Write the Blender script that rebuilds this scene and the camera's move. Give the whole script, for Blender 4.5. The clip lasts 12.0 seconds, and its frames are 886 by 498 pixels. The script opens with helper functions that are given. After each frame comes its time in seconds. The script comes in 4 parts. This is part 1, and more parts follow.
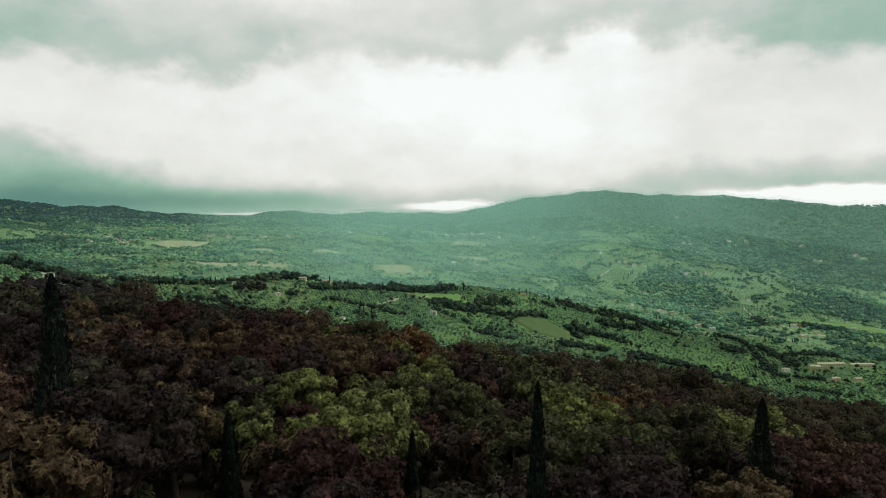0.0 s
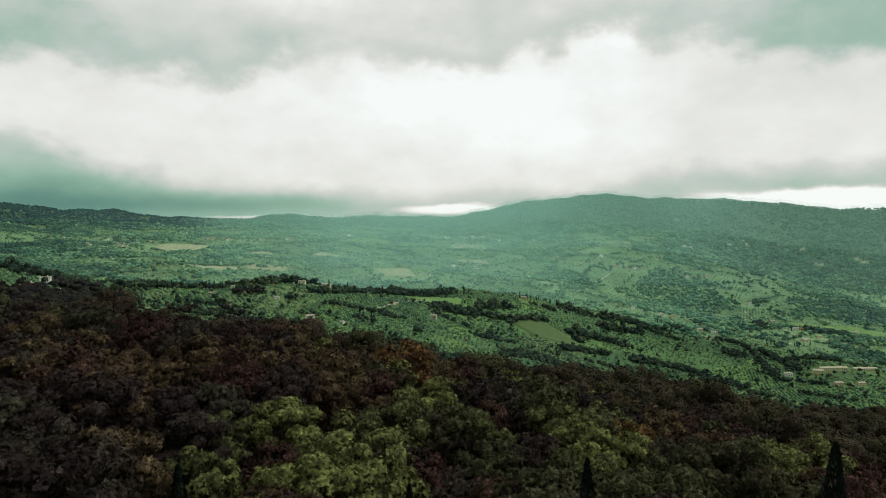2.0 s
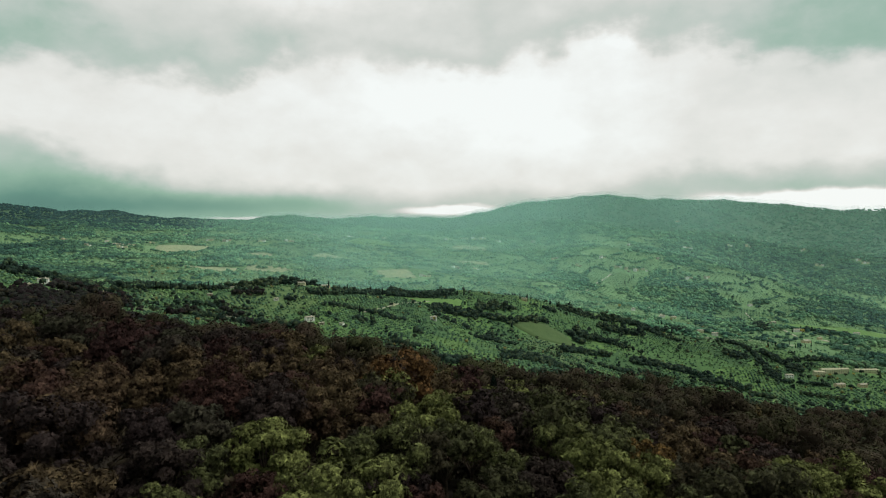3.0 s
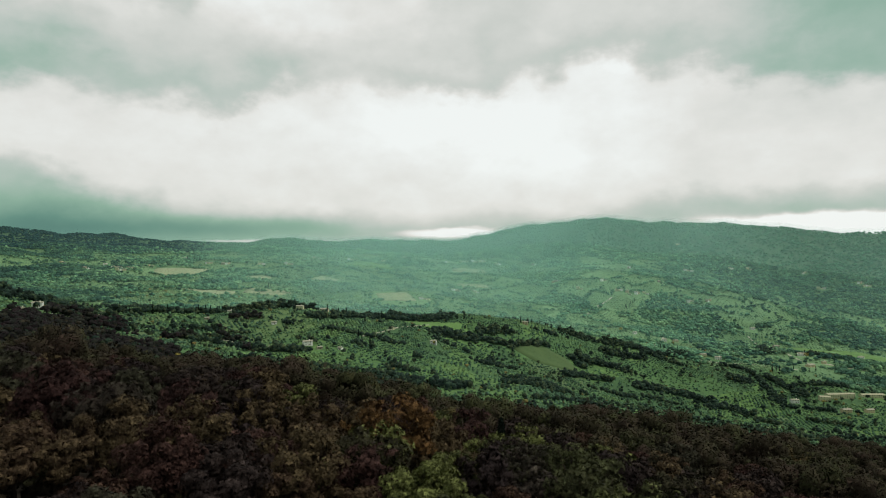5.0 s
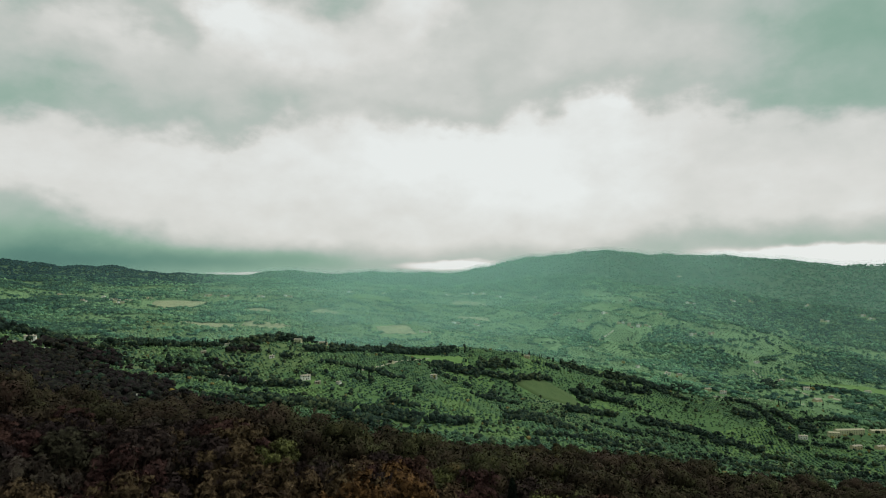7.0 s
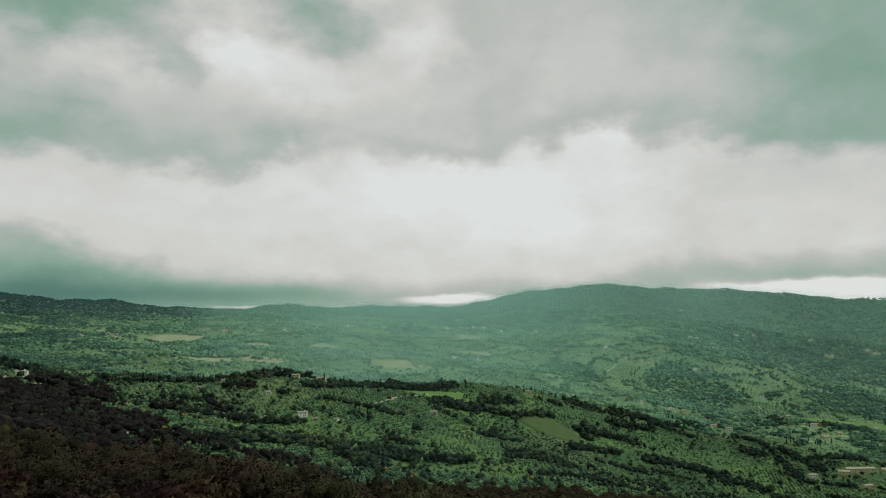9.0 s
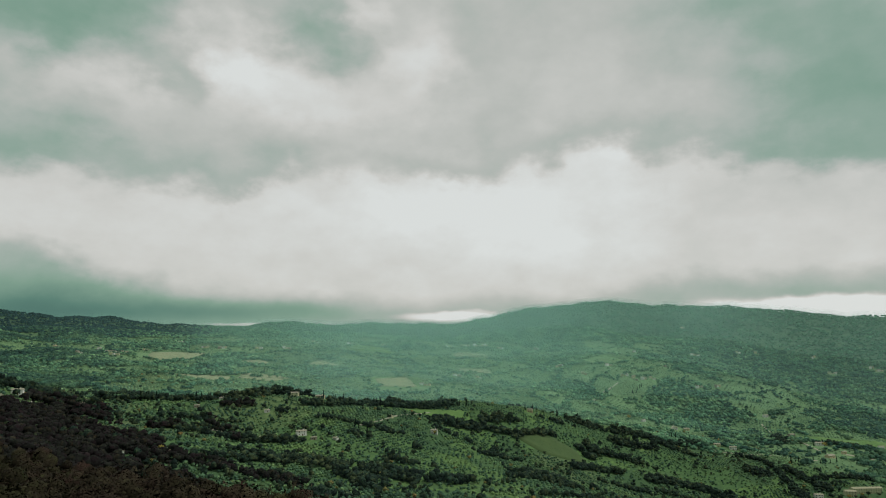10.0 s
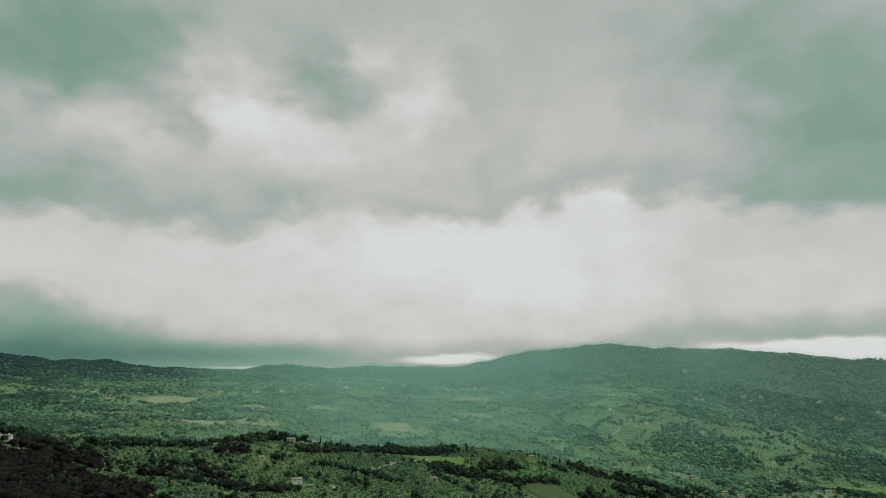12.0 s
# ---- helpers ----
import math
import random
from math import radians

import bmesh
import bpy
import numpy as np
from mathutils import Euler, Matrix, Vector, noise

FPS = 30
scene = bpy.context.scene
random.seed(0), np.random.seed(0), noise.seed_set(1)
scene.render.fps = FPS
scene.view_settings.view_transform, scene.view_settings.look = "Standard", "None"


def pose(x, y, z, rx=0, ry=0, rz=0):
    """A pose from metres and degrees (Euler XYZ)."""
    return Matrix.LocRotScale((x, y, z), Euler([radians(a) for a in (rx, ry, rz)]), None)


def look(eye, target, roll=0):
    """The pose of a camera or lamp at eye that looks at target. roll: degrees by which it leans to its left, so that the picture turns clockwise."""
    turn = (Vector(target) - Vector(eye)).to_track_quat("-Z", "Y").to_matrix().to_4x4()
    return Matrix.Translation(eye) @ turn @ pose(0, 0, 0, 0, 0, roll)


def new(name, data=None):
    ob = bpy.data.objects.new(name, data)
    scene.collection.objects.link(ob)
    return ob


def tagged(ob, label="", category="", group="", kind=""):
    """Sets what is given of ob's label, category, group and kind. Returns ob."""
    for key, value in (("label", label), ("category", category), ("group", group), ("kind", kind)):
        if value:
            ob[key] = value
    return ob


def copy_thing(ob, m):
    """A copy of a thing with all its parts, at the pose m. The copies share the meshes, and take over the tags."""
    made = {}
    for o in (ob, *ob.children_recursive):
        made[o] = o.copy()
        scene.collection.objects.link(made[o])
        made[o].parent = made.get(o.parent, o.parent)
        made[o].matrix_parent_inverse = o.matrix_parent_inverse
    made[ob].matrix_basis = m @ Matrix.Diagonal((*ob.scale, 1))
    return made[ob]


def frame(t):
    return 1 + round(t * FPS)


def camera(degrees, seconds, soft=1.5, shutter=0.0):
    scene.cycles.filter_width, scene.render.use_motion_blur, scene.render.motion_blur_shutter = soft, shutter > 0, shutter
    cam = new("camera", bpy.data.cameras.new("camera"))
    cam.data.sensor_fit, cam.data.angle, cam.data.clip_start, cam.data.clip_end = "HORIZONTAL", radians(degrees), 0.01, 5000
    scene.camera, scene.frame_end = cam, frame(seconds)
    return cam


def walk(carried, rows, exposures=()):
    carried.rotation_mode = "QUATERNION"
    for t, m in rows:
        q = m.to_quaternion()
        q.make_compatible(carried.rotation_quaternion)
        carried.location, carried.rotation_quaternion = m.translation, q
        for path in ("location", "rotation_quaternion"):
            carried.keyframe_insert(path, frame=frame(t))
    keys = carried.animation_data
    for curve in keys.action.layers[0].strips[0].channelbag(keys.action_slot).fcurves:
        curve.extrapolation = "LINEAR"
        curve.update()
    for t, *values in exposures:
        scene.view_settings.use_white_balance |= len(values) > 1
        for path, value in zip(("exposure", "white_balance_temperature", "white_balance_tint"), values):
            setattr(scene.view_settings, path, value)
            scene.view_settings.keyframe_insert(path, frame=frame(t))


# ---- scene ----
cam = camera(70.15, 12.0, soft=1.1)
# seconds, x, y, z, yaw, pitch: a level flight out over the wooded slope, tilting up
PATH = (
    (0, 0.00, 0.00, 0.00, -0.00, -3.10), (0.5, -0.04, 1.41, 0.00, 0.00, -3.04), (1, -0.09, 2.97, 0.01, 0.01, -2.97),
    (1.5, -0.13, 4.67, 0.00, 0.01, -2.87), (2, -0.18, 6.48, -0.00, 0.01, -2.81), (2.5, -0.22, 8.41, -0.01, -0.01, -2.76),
    (3, -0.26, 10.43, -0.01, 0.01, -2.71), (5, -0.42, 19.22, -0.05, 0.00, -0.64), (5.5, -0.46, 21.52, -0.06, 0.01, 0.05),
    (6, -0.49, 23.84, -0.06, 0.01, 0.79), (6.5, -0.52, 26.16, -0.07, 0.02, 1.53), (7, -0.55, 28.47, -0.07, 0.03, 2.30),
    (9, -0.63, 37.35, -0.03, 0.05, 5.36), (9.5, -0.64, 39.41, -0.01, 0.06, 6.12), (10, -0.64, 41.38, 0.01, 0.09, 6.90),
    (10.5, -0.64, 43.24, 0.05, 0.09, 7.98), (11, -0.64, 44.99, 0.08, 0.08, 9.16), (11.5, -0.63, 46.61, 0.13, 0.09, 10.37),
    (12, -0.61, 48.08, 0.19, 0.08, 10.74))
EXPOSURE = ((0, 0.24), (3, 0.21), (5, 0.15), (7, 0.02), (9, -0.14), (10.5, -0.21), (12, -0.24))
walk(cam, [(t, pose(x, y, z, 90 + pitch, 0, yaw)) for t, x, y, z, yaw, pitch in PATH], EXPOSURE)

# ---- world, sun ----
SUN_AZ, SUN_EL = 88.0, 60.0          # degrees to the right of straight ahead, height
world = bpy.data.worlds.new("overcast_sky")
scene.world = world
world.use_nodes = True


class Nodes:
    """Small helper to write node graphs in one line a node."""

    def __init__(self, tree):
        self.tree = tree
        tree.nodes.clear()

    def add(self, kind, **settings):
        node = self.tree.nodes.new(kind)
        for key, value in settings.items():
            setattr(node, key, value)
        return node

    def link(self, a, b):
        self.tree.links.new(a, b)

    def feed(self, socket, value):
        if isinstance(value, bpy.types.NodeSocket):
            self.link(value, socket)
        else:
            socket.default_value = value

    def math(self, op, a, b=0.0, c=0.0):
        node = self.add("ShaderNodeMath", operation=op)
        for socket, value in zip(node.inputs, (a, b, c)):
            self.feed(socket, value)
        return node.outputs[0]

    def vec(self, op, a, b=(0, 0, 0)):
        node = self.add("ShaderNodeVectorMath", operation=op)
        self.feed(node.inputs[0], a)
        self.feed(node.inputs[1], b)
        return node.outputs[1] if op in ("LENGTH", "DOT_PRODUCT", "DISTANCE") else node.outputs[0]

    def noise(self, vector, scale, detail=3.0, rough=0.55):
        node = self.add("ShaderNodeTexNoise")
        if vector is not None:
            self.link(vector, node.inputs["Vector"])
        node.inputs["Scale"].default_value = scale
        node.inputs["Detail"].default_value = detail
        node.inputs["Roughness"].default_value = rough
        return node.outputs

    def ramp(self, value, stops, interpolation="LINEAR"):
        node = self.add("ShaderNodeValToRGB")
        node.color_ramp.interpolation = interpolation
        els = node.color_ramp.elements
        while len(els) < len(stops):
            els.new(0.5)
        for el, (at, colour) in zip(els, stops):
            el.position, el.color = at, (*colour, 1)
        self.link(value, node.inputs[0])
        return node.outputs[0]

    def mix(self, factor, a, b, mode="MIX"):
        node = self.add("ShaderNodeMix", data_type="RGBA", blend_type=mode)
        self.feed(node.inputs[0], factor)
        for socket, value in ((node.inputs[6], a), (node.inputs[7], b)):
            self.feed(socket, value if isinstance(value, bpy.types.NodeSocket) else (*value, 1))
        return node.outputs[2]


# cloud masses: azimuth, height, half width, half height (degrees), lighter or darker
HIGH_CLOUDS = (
    (-27.6, 27.6, 6.8, 3.1, -0.052), (-7.9, 27.5, 2.4, 1.6, 0.079), (26.7, 26.5, 6.4, 4.1, -0.068), (-11.1, 25.2, 4.5, 2.8, -0.071),
    (-20.2, 24.0, 3.5, 3.8, 0.070), (-2.4, 23.9, 3.8, 4.4, 0.070), (-35.1, 23.7, 7.1, 4.6, -0.106), (4.1, 21.9, 4.6, 3.6, -0.015),
    (-17.8, 22.0, 4.2, 2.0, 0.06), (-11.8, 20.0, 7.0, 2.8, 0.09), (-23.3, 20.5, 2.1, 1.8, -0.065), (-28.2, 20.2, 3.9, 2.0, 0.076), (11.5, 19.6, 12.3, 6.8, 0.041),
    (-33.8, 19.2, 4.1, 2.0, 0.070), (34.9, 18.3, 7.2, 6.2, -0.092), (-24.4, 17.8, 7.5, 2.6, 0.025))
LOW_CLOUDS = (
    (-7.1, 15.3, 6.1, 1.3, 0.055), (14.8, 14.9, 2.0, 1.1, 0.026), (-34.0, 14.2, 5.5, 2.6, -0.043), (20.3, 12.8, 2.9, 1.5, -0.014),
    (0.8, 10.3, 13.3, 3.1, 0.055), (23.0, 9.9, 3.8, 2.1, -0.016), (-21.5, 8.1, 6.2, 2.1, 0.012), (10.0, 6.6, 7.1, 1.8, 0.034),
    (23.4, 3.4, 5.7, 1.1, -0.019), (33.2, 3.0, 5.2, 1.3, -0.018), (-34.1, 2.2, 7.2, 2.1, -0.072), (-30.0, 1.2, 10.2, 1.3, -0.128),
    (-17.4, 1.2, 9.8, 0.9, -0.086), (-36.0, -0.6, 11.0, 1.9, -0.1))
# the lower edge of the high deck and the top of the low cloud: azimuth, height
DECK_EDGE = (
    (-37.9, 11.4), (-33.7, 11.8), (-30.3, 12.1), (-27.0, 12.1), (-23.9, 11.6), (-20.7, 11.1), (-18.2, 11.7), (-16.1, 13.0),
    (-11.7, 13.9), (-7.0, 13.8), (-3.4, 13.5), (1.1, 12.8), (4.0, 13.5), (9.2, 14.3), (12.3, 15.3), (14.4, 15.9),
    (16.9, 15.7), (19.7, 14.7), (21.6, 14.9), (24.2, 13.8), (27.2, 12.8), (31.6, 12.1), (37.7, 11.8))
LOW_EDGE = (
    (-37.4, 7.0), (-33.1, 6.3), (-30.4, 4.9), (-27.5, 3.6), (-23.3, 2.8), (-16.5, 2.3), (-9.3, 2.0), (-1.2, 1.6),
    (5.9, 2.6), (12.8, 2.0), (18.5, 3.5), (24.7, 4.1), (30.8, 4.0), (36.8, 3.9))
# clear gaps under the cloud along the ridge, with firm edges
GAPS = ((31.6, 1.45, 9.6, 0.95, 0.22), (1.0, 0.75, 5.0, 0.42, 0.15), (3.2, 1.05, 2.4, 0.35, 0.08), (-15.1, 0.05, 5.2, 0.17, 0.12))


def build_sky():
    n = Nodes(world.node_tree)
    way = n.add("ShaderNodeTexCoord").outputs["Generated"]
    parts = n.add("ShaderNodeSeparateXYZ")
    n.link(way, parts.inputs[0])
    az = n.math("MULTIPLY", n.math("ARCTAN2", parts.outputs[0], parts.outputs[1]), 57.2958)
    el = n.math("MULTIPLY", n.math("ARCSINE", parts.outputs[2]), 57.2958)
    flat = n.add("ShaderNodeCombineXYZ")
    n.link(n.math("MULTIPLY", az, 0.1), flat.inputs[0])
    n.link(n.math("MULTIPLY", el, 0.15), flat.inputs[1])
    n.link(parts.outputs[1], flat.inputs[2])
    # soft billows: the outlines wander a little, less near the horizon
    warp = n.add("ShaderNodeSeparateXYZ")
    n.link(n.vec("SUBTRACT", n.noise(flat.outputs[0], 2.4, 5.0, 0.52)[1], (0.5, 0.5, 0.5)), warp.inputs[0])
    calm = n.math("MINIMUM", n.math("MULTIPLY", n.math("MAXIMUM", el, 0.0), 0.12), 1.0)
    az = n.math("ADD", az, n.math("MULTIPLY", n.math("MULTIPLY", warp.outputs[0], 8.0), n.math("ADD", calm, 0.2)))
    el = n.math("ADD", el, n.math("MULTIPLY", n.math("MULTIPLY", warp.outputs[1], 5.0), n.math("ADD", calm, 0.05)))
    total = n.math("ADD", n.math("MULTIPLY", n.math("SUBTRACT", n.noise(flat.outputs[0], 2.0, 6.0, 0.55)[0], 0.5), 0.08), 0.733)

    def below(line, soft):
        """How far one is under a line of azimuth and height: its distance in degrees, and 0 to 1 across a soft edge."""
        across = n.math("MULTIPLY_ADD", az, 1 / 90, 0.5)
        at = n.ramp(across, [(a / 90 + 0.5, (e / 25,) * 3) for a, e in line])
        over = n.math("SUBTRACT", el, n.math("MULTIPLY", at, 25.0))
        edge = n.add("ShaderNodeMapRange", interpolation_type="SMOOTHSTEP")
        n.link(over, edge.inputs[0])
        for socket, value in zip(edge.inputs[1:5], (-soft / 2, soft / 2, 1.0, 0.0)):
            socket.default_value = value
        return over, edge.outputs[0]

    over, under = below(DECK_EDGE, 2.1)
    belly = n.math("POWER", n.math("DIVIDE", n.math("SUBTRACT", over, 1.2), 1.6), 2.0)
    belly = n.math("EXPONENT", n.math("MULTIPLY", belly, -1.0))
    low = below(LOW_EDGE, 2.6)[1]
    for value, amount in ((under, 0.071), (low, -0.097), (belly, -0.032)):
        total = n.math("MULTIPLY_ADD", value, amount, total)
    for a, e, wide, high, amount in HIGH_CLOUDS + LOW_CLOUDS + GAPS:
        crisp = 3.0 if (a, e, wide, high, amount) in GAPS else 1.0
        da = n.math("DIVIDE", n.math("SUBTRACT", az, a), wide)
        de = n.math("DIVIDE", n.math("SUBTRACT", el, e), high)
        far = n.math("MULTIPLY_ADD", de, de, n.math("MULTIPLY", da, da))
        total = n.math("MULTIPLY_ADD", n.math("EXPONENT", n.math("MULTIPLY", n.math("POWER", far, crisp), -0.85)), amount, total)
    cloud = n.ramp(n.math("MULTIPLY_ADD", total, 2.0, -0.8), (
        (0.0, (0.04, 0.12, 0.11)), (0.22, (0.095, 0.210, 0.170)), (0.454, (0.205, 0.335, 0.260)), (0.534, (0.275, 0.382, 0.318)), (0.612, (0.384, 0.442, 0.400)),
        (0.698, (0.485, 0.504, 0.470)), (0.80, (0.610, 0.612, 0.580)), (0.90, (0.715, 0.740, 0.722))))
    sky = n.add("ShaderNodeTexSky", sky_type="NISHITA", sun_disc=False)
    sky.sun_elevation, sky.sun_rotation = radians(SUN_EL), radians(SUN_AZ)
    thin = n.vec("SCALE", sky.outputs[0])
    thin.node.inputs["Scale"].default_value = 0.1
    back = n.add("ShaderNodeBackground")
    n.link(n.mix(0.96, thin, cloud), back.inputs[0])
    back.inputs[1].default_value = 1.13
    n.link(back.outputs[0], n.add("ShaderNodeOutputWorld").inputs[0])


build_sky()
sun_lamp = bpy.data.lights.new("sun", "SUN")
sun_lamp.energy, sun_lamp.angle, sun_lamp.color = 2.4, radians(14), (1.0, 0.96, 0.88)
sun = new("sun", sun_lamp)
sa, se = radians(SUN_AZ), radians(SUN_EL)
sun.matrix_world = look((0, 0, 0), (-math.sin(sa) * math.cos(se), -math.cos(sa) * math.cos(se), -math.sin(se)))

# ---- materials ----
def material(name, build, rough=0.9):
    m = bpy.data.materials.new(name)
    m.use_nodes = True
    n = Nodes(m.node_tree)
    bsdf = n.add("ShaderNodeBsdfPrincipled")
    bsdf.inputs["Roughness"].default_value = rough
    bsdf.inputs["Specular IOR Level"].default_value = 0.2
    n.link(bsdf.outputs[0], n.add("ShaderNodeOutputMaterial").inputs[0])
    build(n, bsdf)
    return m


def place(n):
    return n.add("ShaderNodeNewGeometry").outputs["Position"]


def bump(n, bsdf, height, strength, distance):
    b = n.add("ShaderNodeBump")
    b.inputs["Strength"].default_value, b.inputs["Distance"].default_value = strength, distance
    n.link(height, b.inputs["Height"])
    n.link(b.outputs[0], bsdf.inputs["Normal"])


def leaf_material(name, stops, spread=0.35, each=True, patch=0.02, cut=0.0, grain=1.0, own_scale=0.16, punch=2.2):
    """Foliage: the tree's own hue, patches of the wood, tufts and a little difference from spray to spray; cut: gaps between the leaves of a spray, per metre."""
    def build(n, bsdf):
        geo = n.add("ShaderNodeNewGeometry")
        info = n.add("ShaderNodeObjectInfo")
        wood = n.noise(geo.outputs["Position"], patch, 2.0)[0]
        tuft = n.noise(geo.outputs["Position"], grain, 4.0, 0.7)[0]
        own = info.outputs["Random"] if each else n.noise(geo.outputs["Position"], own_scale, 1.0)[0]
        hue = n.math("ADD", n.math("MULTIPLY", own, 0.46), n.math("ADD", n.math("MULTIPLY", wood, 0.28), n.math("MULTIPLY", tuft, 0.26)))
        base = n.ramp(hue, stops)
        leaf = n.math("MULTIPLY_ADD", geo.outputs["Random Per Island"], spread * 2, 1.0 - spread)
        colour = n.vec("SCALE", base)
        n.link(n.math("MULTIPLY", leaf, n.math("MAXIMUM", n.math("MULTIPLY_ADD", tuft, punch, 1.0 - punch / 2), 0.2)), colour.node.inputs["Scale"])
        n.link(colour, bsdf.inputs["Base Color"])
        bsdf.inputs["Specular IOR Level"].default_value = 0.04
        if cut:
            gaps = n.ramp(n.noise(geo.outputs["Position"], cut, 1.0)[0], ((0.45, (0, 0, 0)), (0.47, (1, 1, 1))))
            n.link(gaps, bsdf.inputs["Alpha"])
        else:
            bump(n, bsdf, tuft, 0.9, 0.5 / grain)
    return material(name, build, 0.85)


WOODLAND = leaf_material("woodland_leaves", (
    (0.30, (0.034, 0.019, 0.015)), (0.42, (0.026, 0.019, 0.014)), (0.52, (0.025, 0.023, 0.013)),
    (0.60, (0.028, 0.032, 0.014)), (0.70, (0.052, 0.033, 0.014))), 0.4, each=False, cut=4.5, grain=1.6)
DARK_WOOD = leaf_material("dark_wood_leaves", (
    (0.38, (0.017, 0.011, 0.012)), (0.46, (0.012, 0.010, 0.011)), (0.54, (0.012, 0.015, 0.012)), (0.64, (0.026, 0.021, 0.013))), 0.5, each=False, grain=0.6)
CYPRESS = leaf_material("cypress_leaves", ((0.2, (0.007, 0.012, 0.010)), (0.8, (0.011, 0.019, 0.013))), 0.5)
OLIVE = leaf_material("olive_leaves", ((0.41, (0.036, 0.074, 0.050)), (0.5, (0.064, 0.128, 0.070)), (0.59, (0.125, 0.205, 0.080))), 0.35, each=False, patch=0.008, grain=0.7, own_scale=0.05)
HEDGE = leaf_material("hedge_leaves", ((0.40, (0.011, 0.020, 0.017)), (0.50, (0.018, 0.035, 0.023)), (0.62, (0.050, 0.066, 0.030))), 0.5, each=False, patch=0.01, grain=0.5)
# far woods: pale teal-green leaves with the valley's haze put into the colour
HAZY_LEAF = leaf_material("hazy_wood_leaves", ((0.41, (0.040, 0.105, 0.066)), (0.5, (0.076, 0.168, 0.096)), (0.60, (0.130, 0.235, 0.115))), 0.35, each=False, patch=0.004, grain=0.2, own_scale=0.02)
# ridge leaves lightened in colour to offset the crowns' own shade
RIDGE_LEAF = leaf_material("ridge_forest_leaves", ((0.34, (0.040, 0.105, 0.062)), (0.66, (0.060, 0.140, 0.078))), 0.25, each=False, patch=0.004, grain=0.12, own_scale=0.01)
# darker copy of the far wood leaves: shade on the flanks put into colour
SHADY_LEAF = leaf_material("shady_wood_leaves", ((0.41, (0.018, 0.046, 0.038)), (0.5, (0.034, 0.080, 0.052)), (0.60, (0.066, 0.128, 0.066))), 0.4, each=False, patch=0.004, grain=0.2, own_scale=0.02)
# left hill's forest: the cloud's shade put into a dark blue-green leaf colour
CLOUD_SHADE_LEAF = leaf_material("cloud_shade_leaves", ((0.34, (0.010, 0.030, 0.034)), (0.66, (0.018, 0.044, 0.044))), 0.3, each=False, patch=0.004, grain=0.12, own_scale=0.01)
AUTUMN = leaf_material("autumn_shrub_leaves", ((0.40, (0.070, 0.072, 0.030)), (0.5, (0.115, 0.112, 0.040)), (0.6, (0.165, 0.120, 0.045))), 0.4, each=False, grain=0.5)
# paler copy of the olive leaves, distance haze put into the colour
HAZY_OLIVE = leaf_material("hazy_olive_leaves", ((0.41, (0.068, 0.135, 0.088)), (0.5, (0.105, 0.195, 0.112)), (0.59, (0.165, 0.262, 0.130))), 0.3, each=False, patch=0.005, grain=0.2, own_scale=0.02)
YELLOW = leaf_material("yellow_leaves", ((0.2, (0.22, 0.21, 0.05)), (0.8, (0.30, 0.25, 0.07))), 0.4)


def bark_build(n, bsdf):
    grain = n.noise(place(n), 9.0, 4.0)[0]
    n.link(n.ramp(grain, ((0.3, (0.025, 0.018, 0.013)), (0.7, (0.075, 0.058, 0.042)))), bsdf.inputs["Base Color"])
    bump(n, bsdf, grain, 0.5, 0.03)


BARK = material("bark", bark_build)


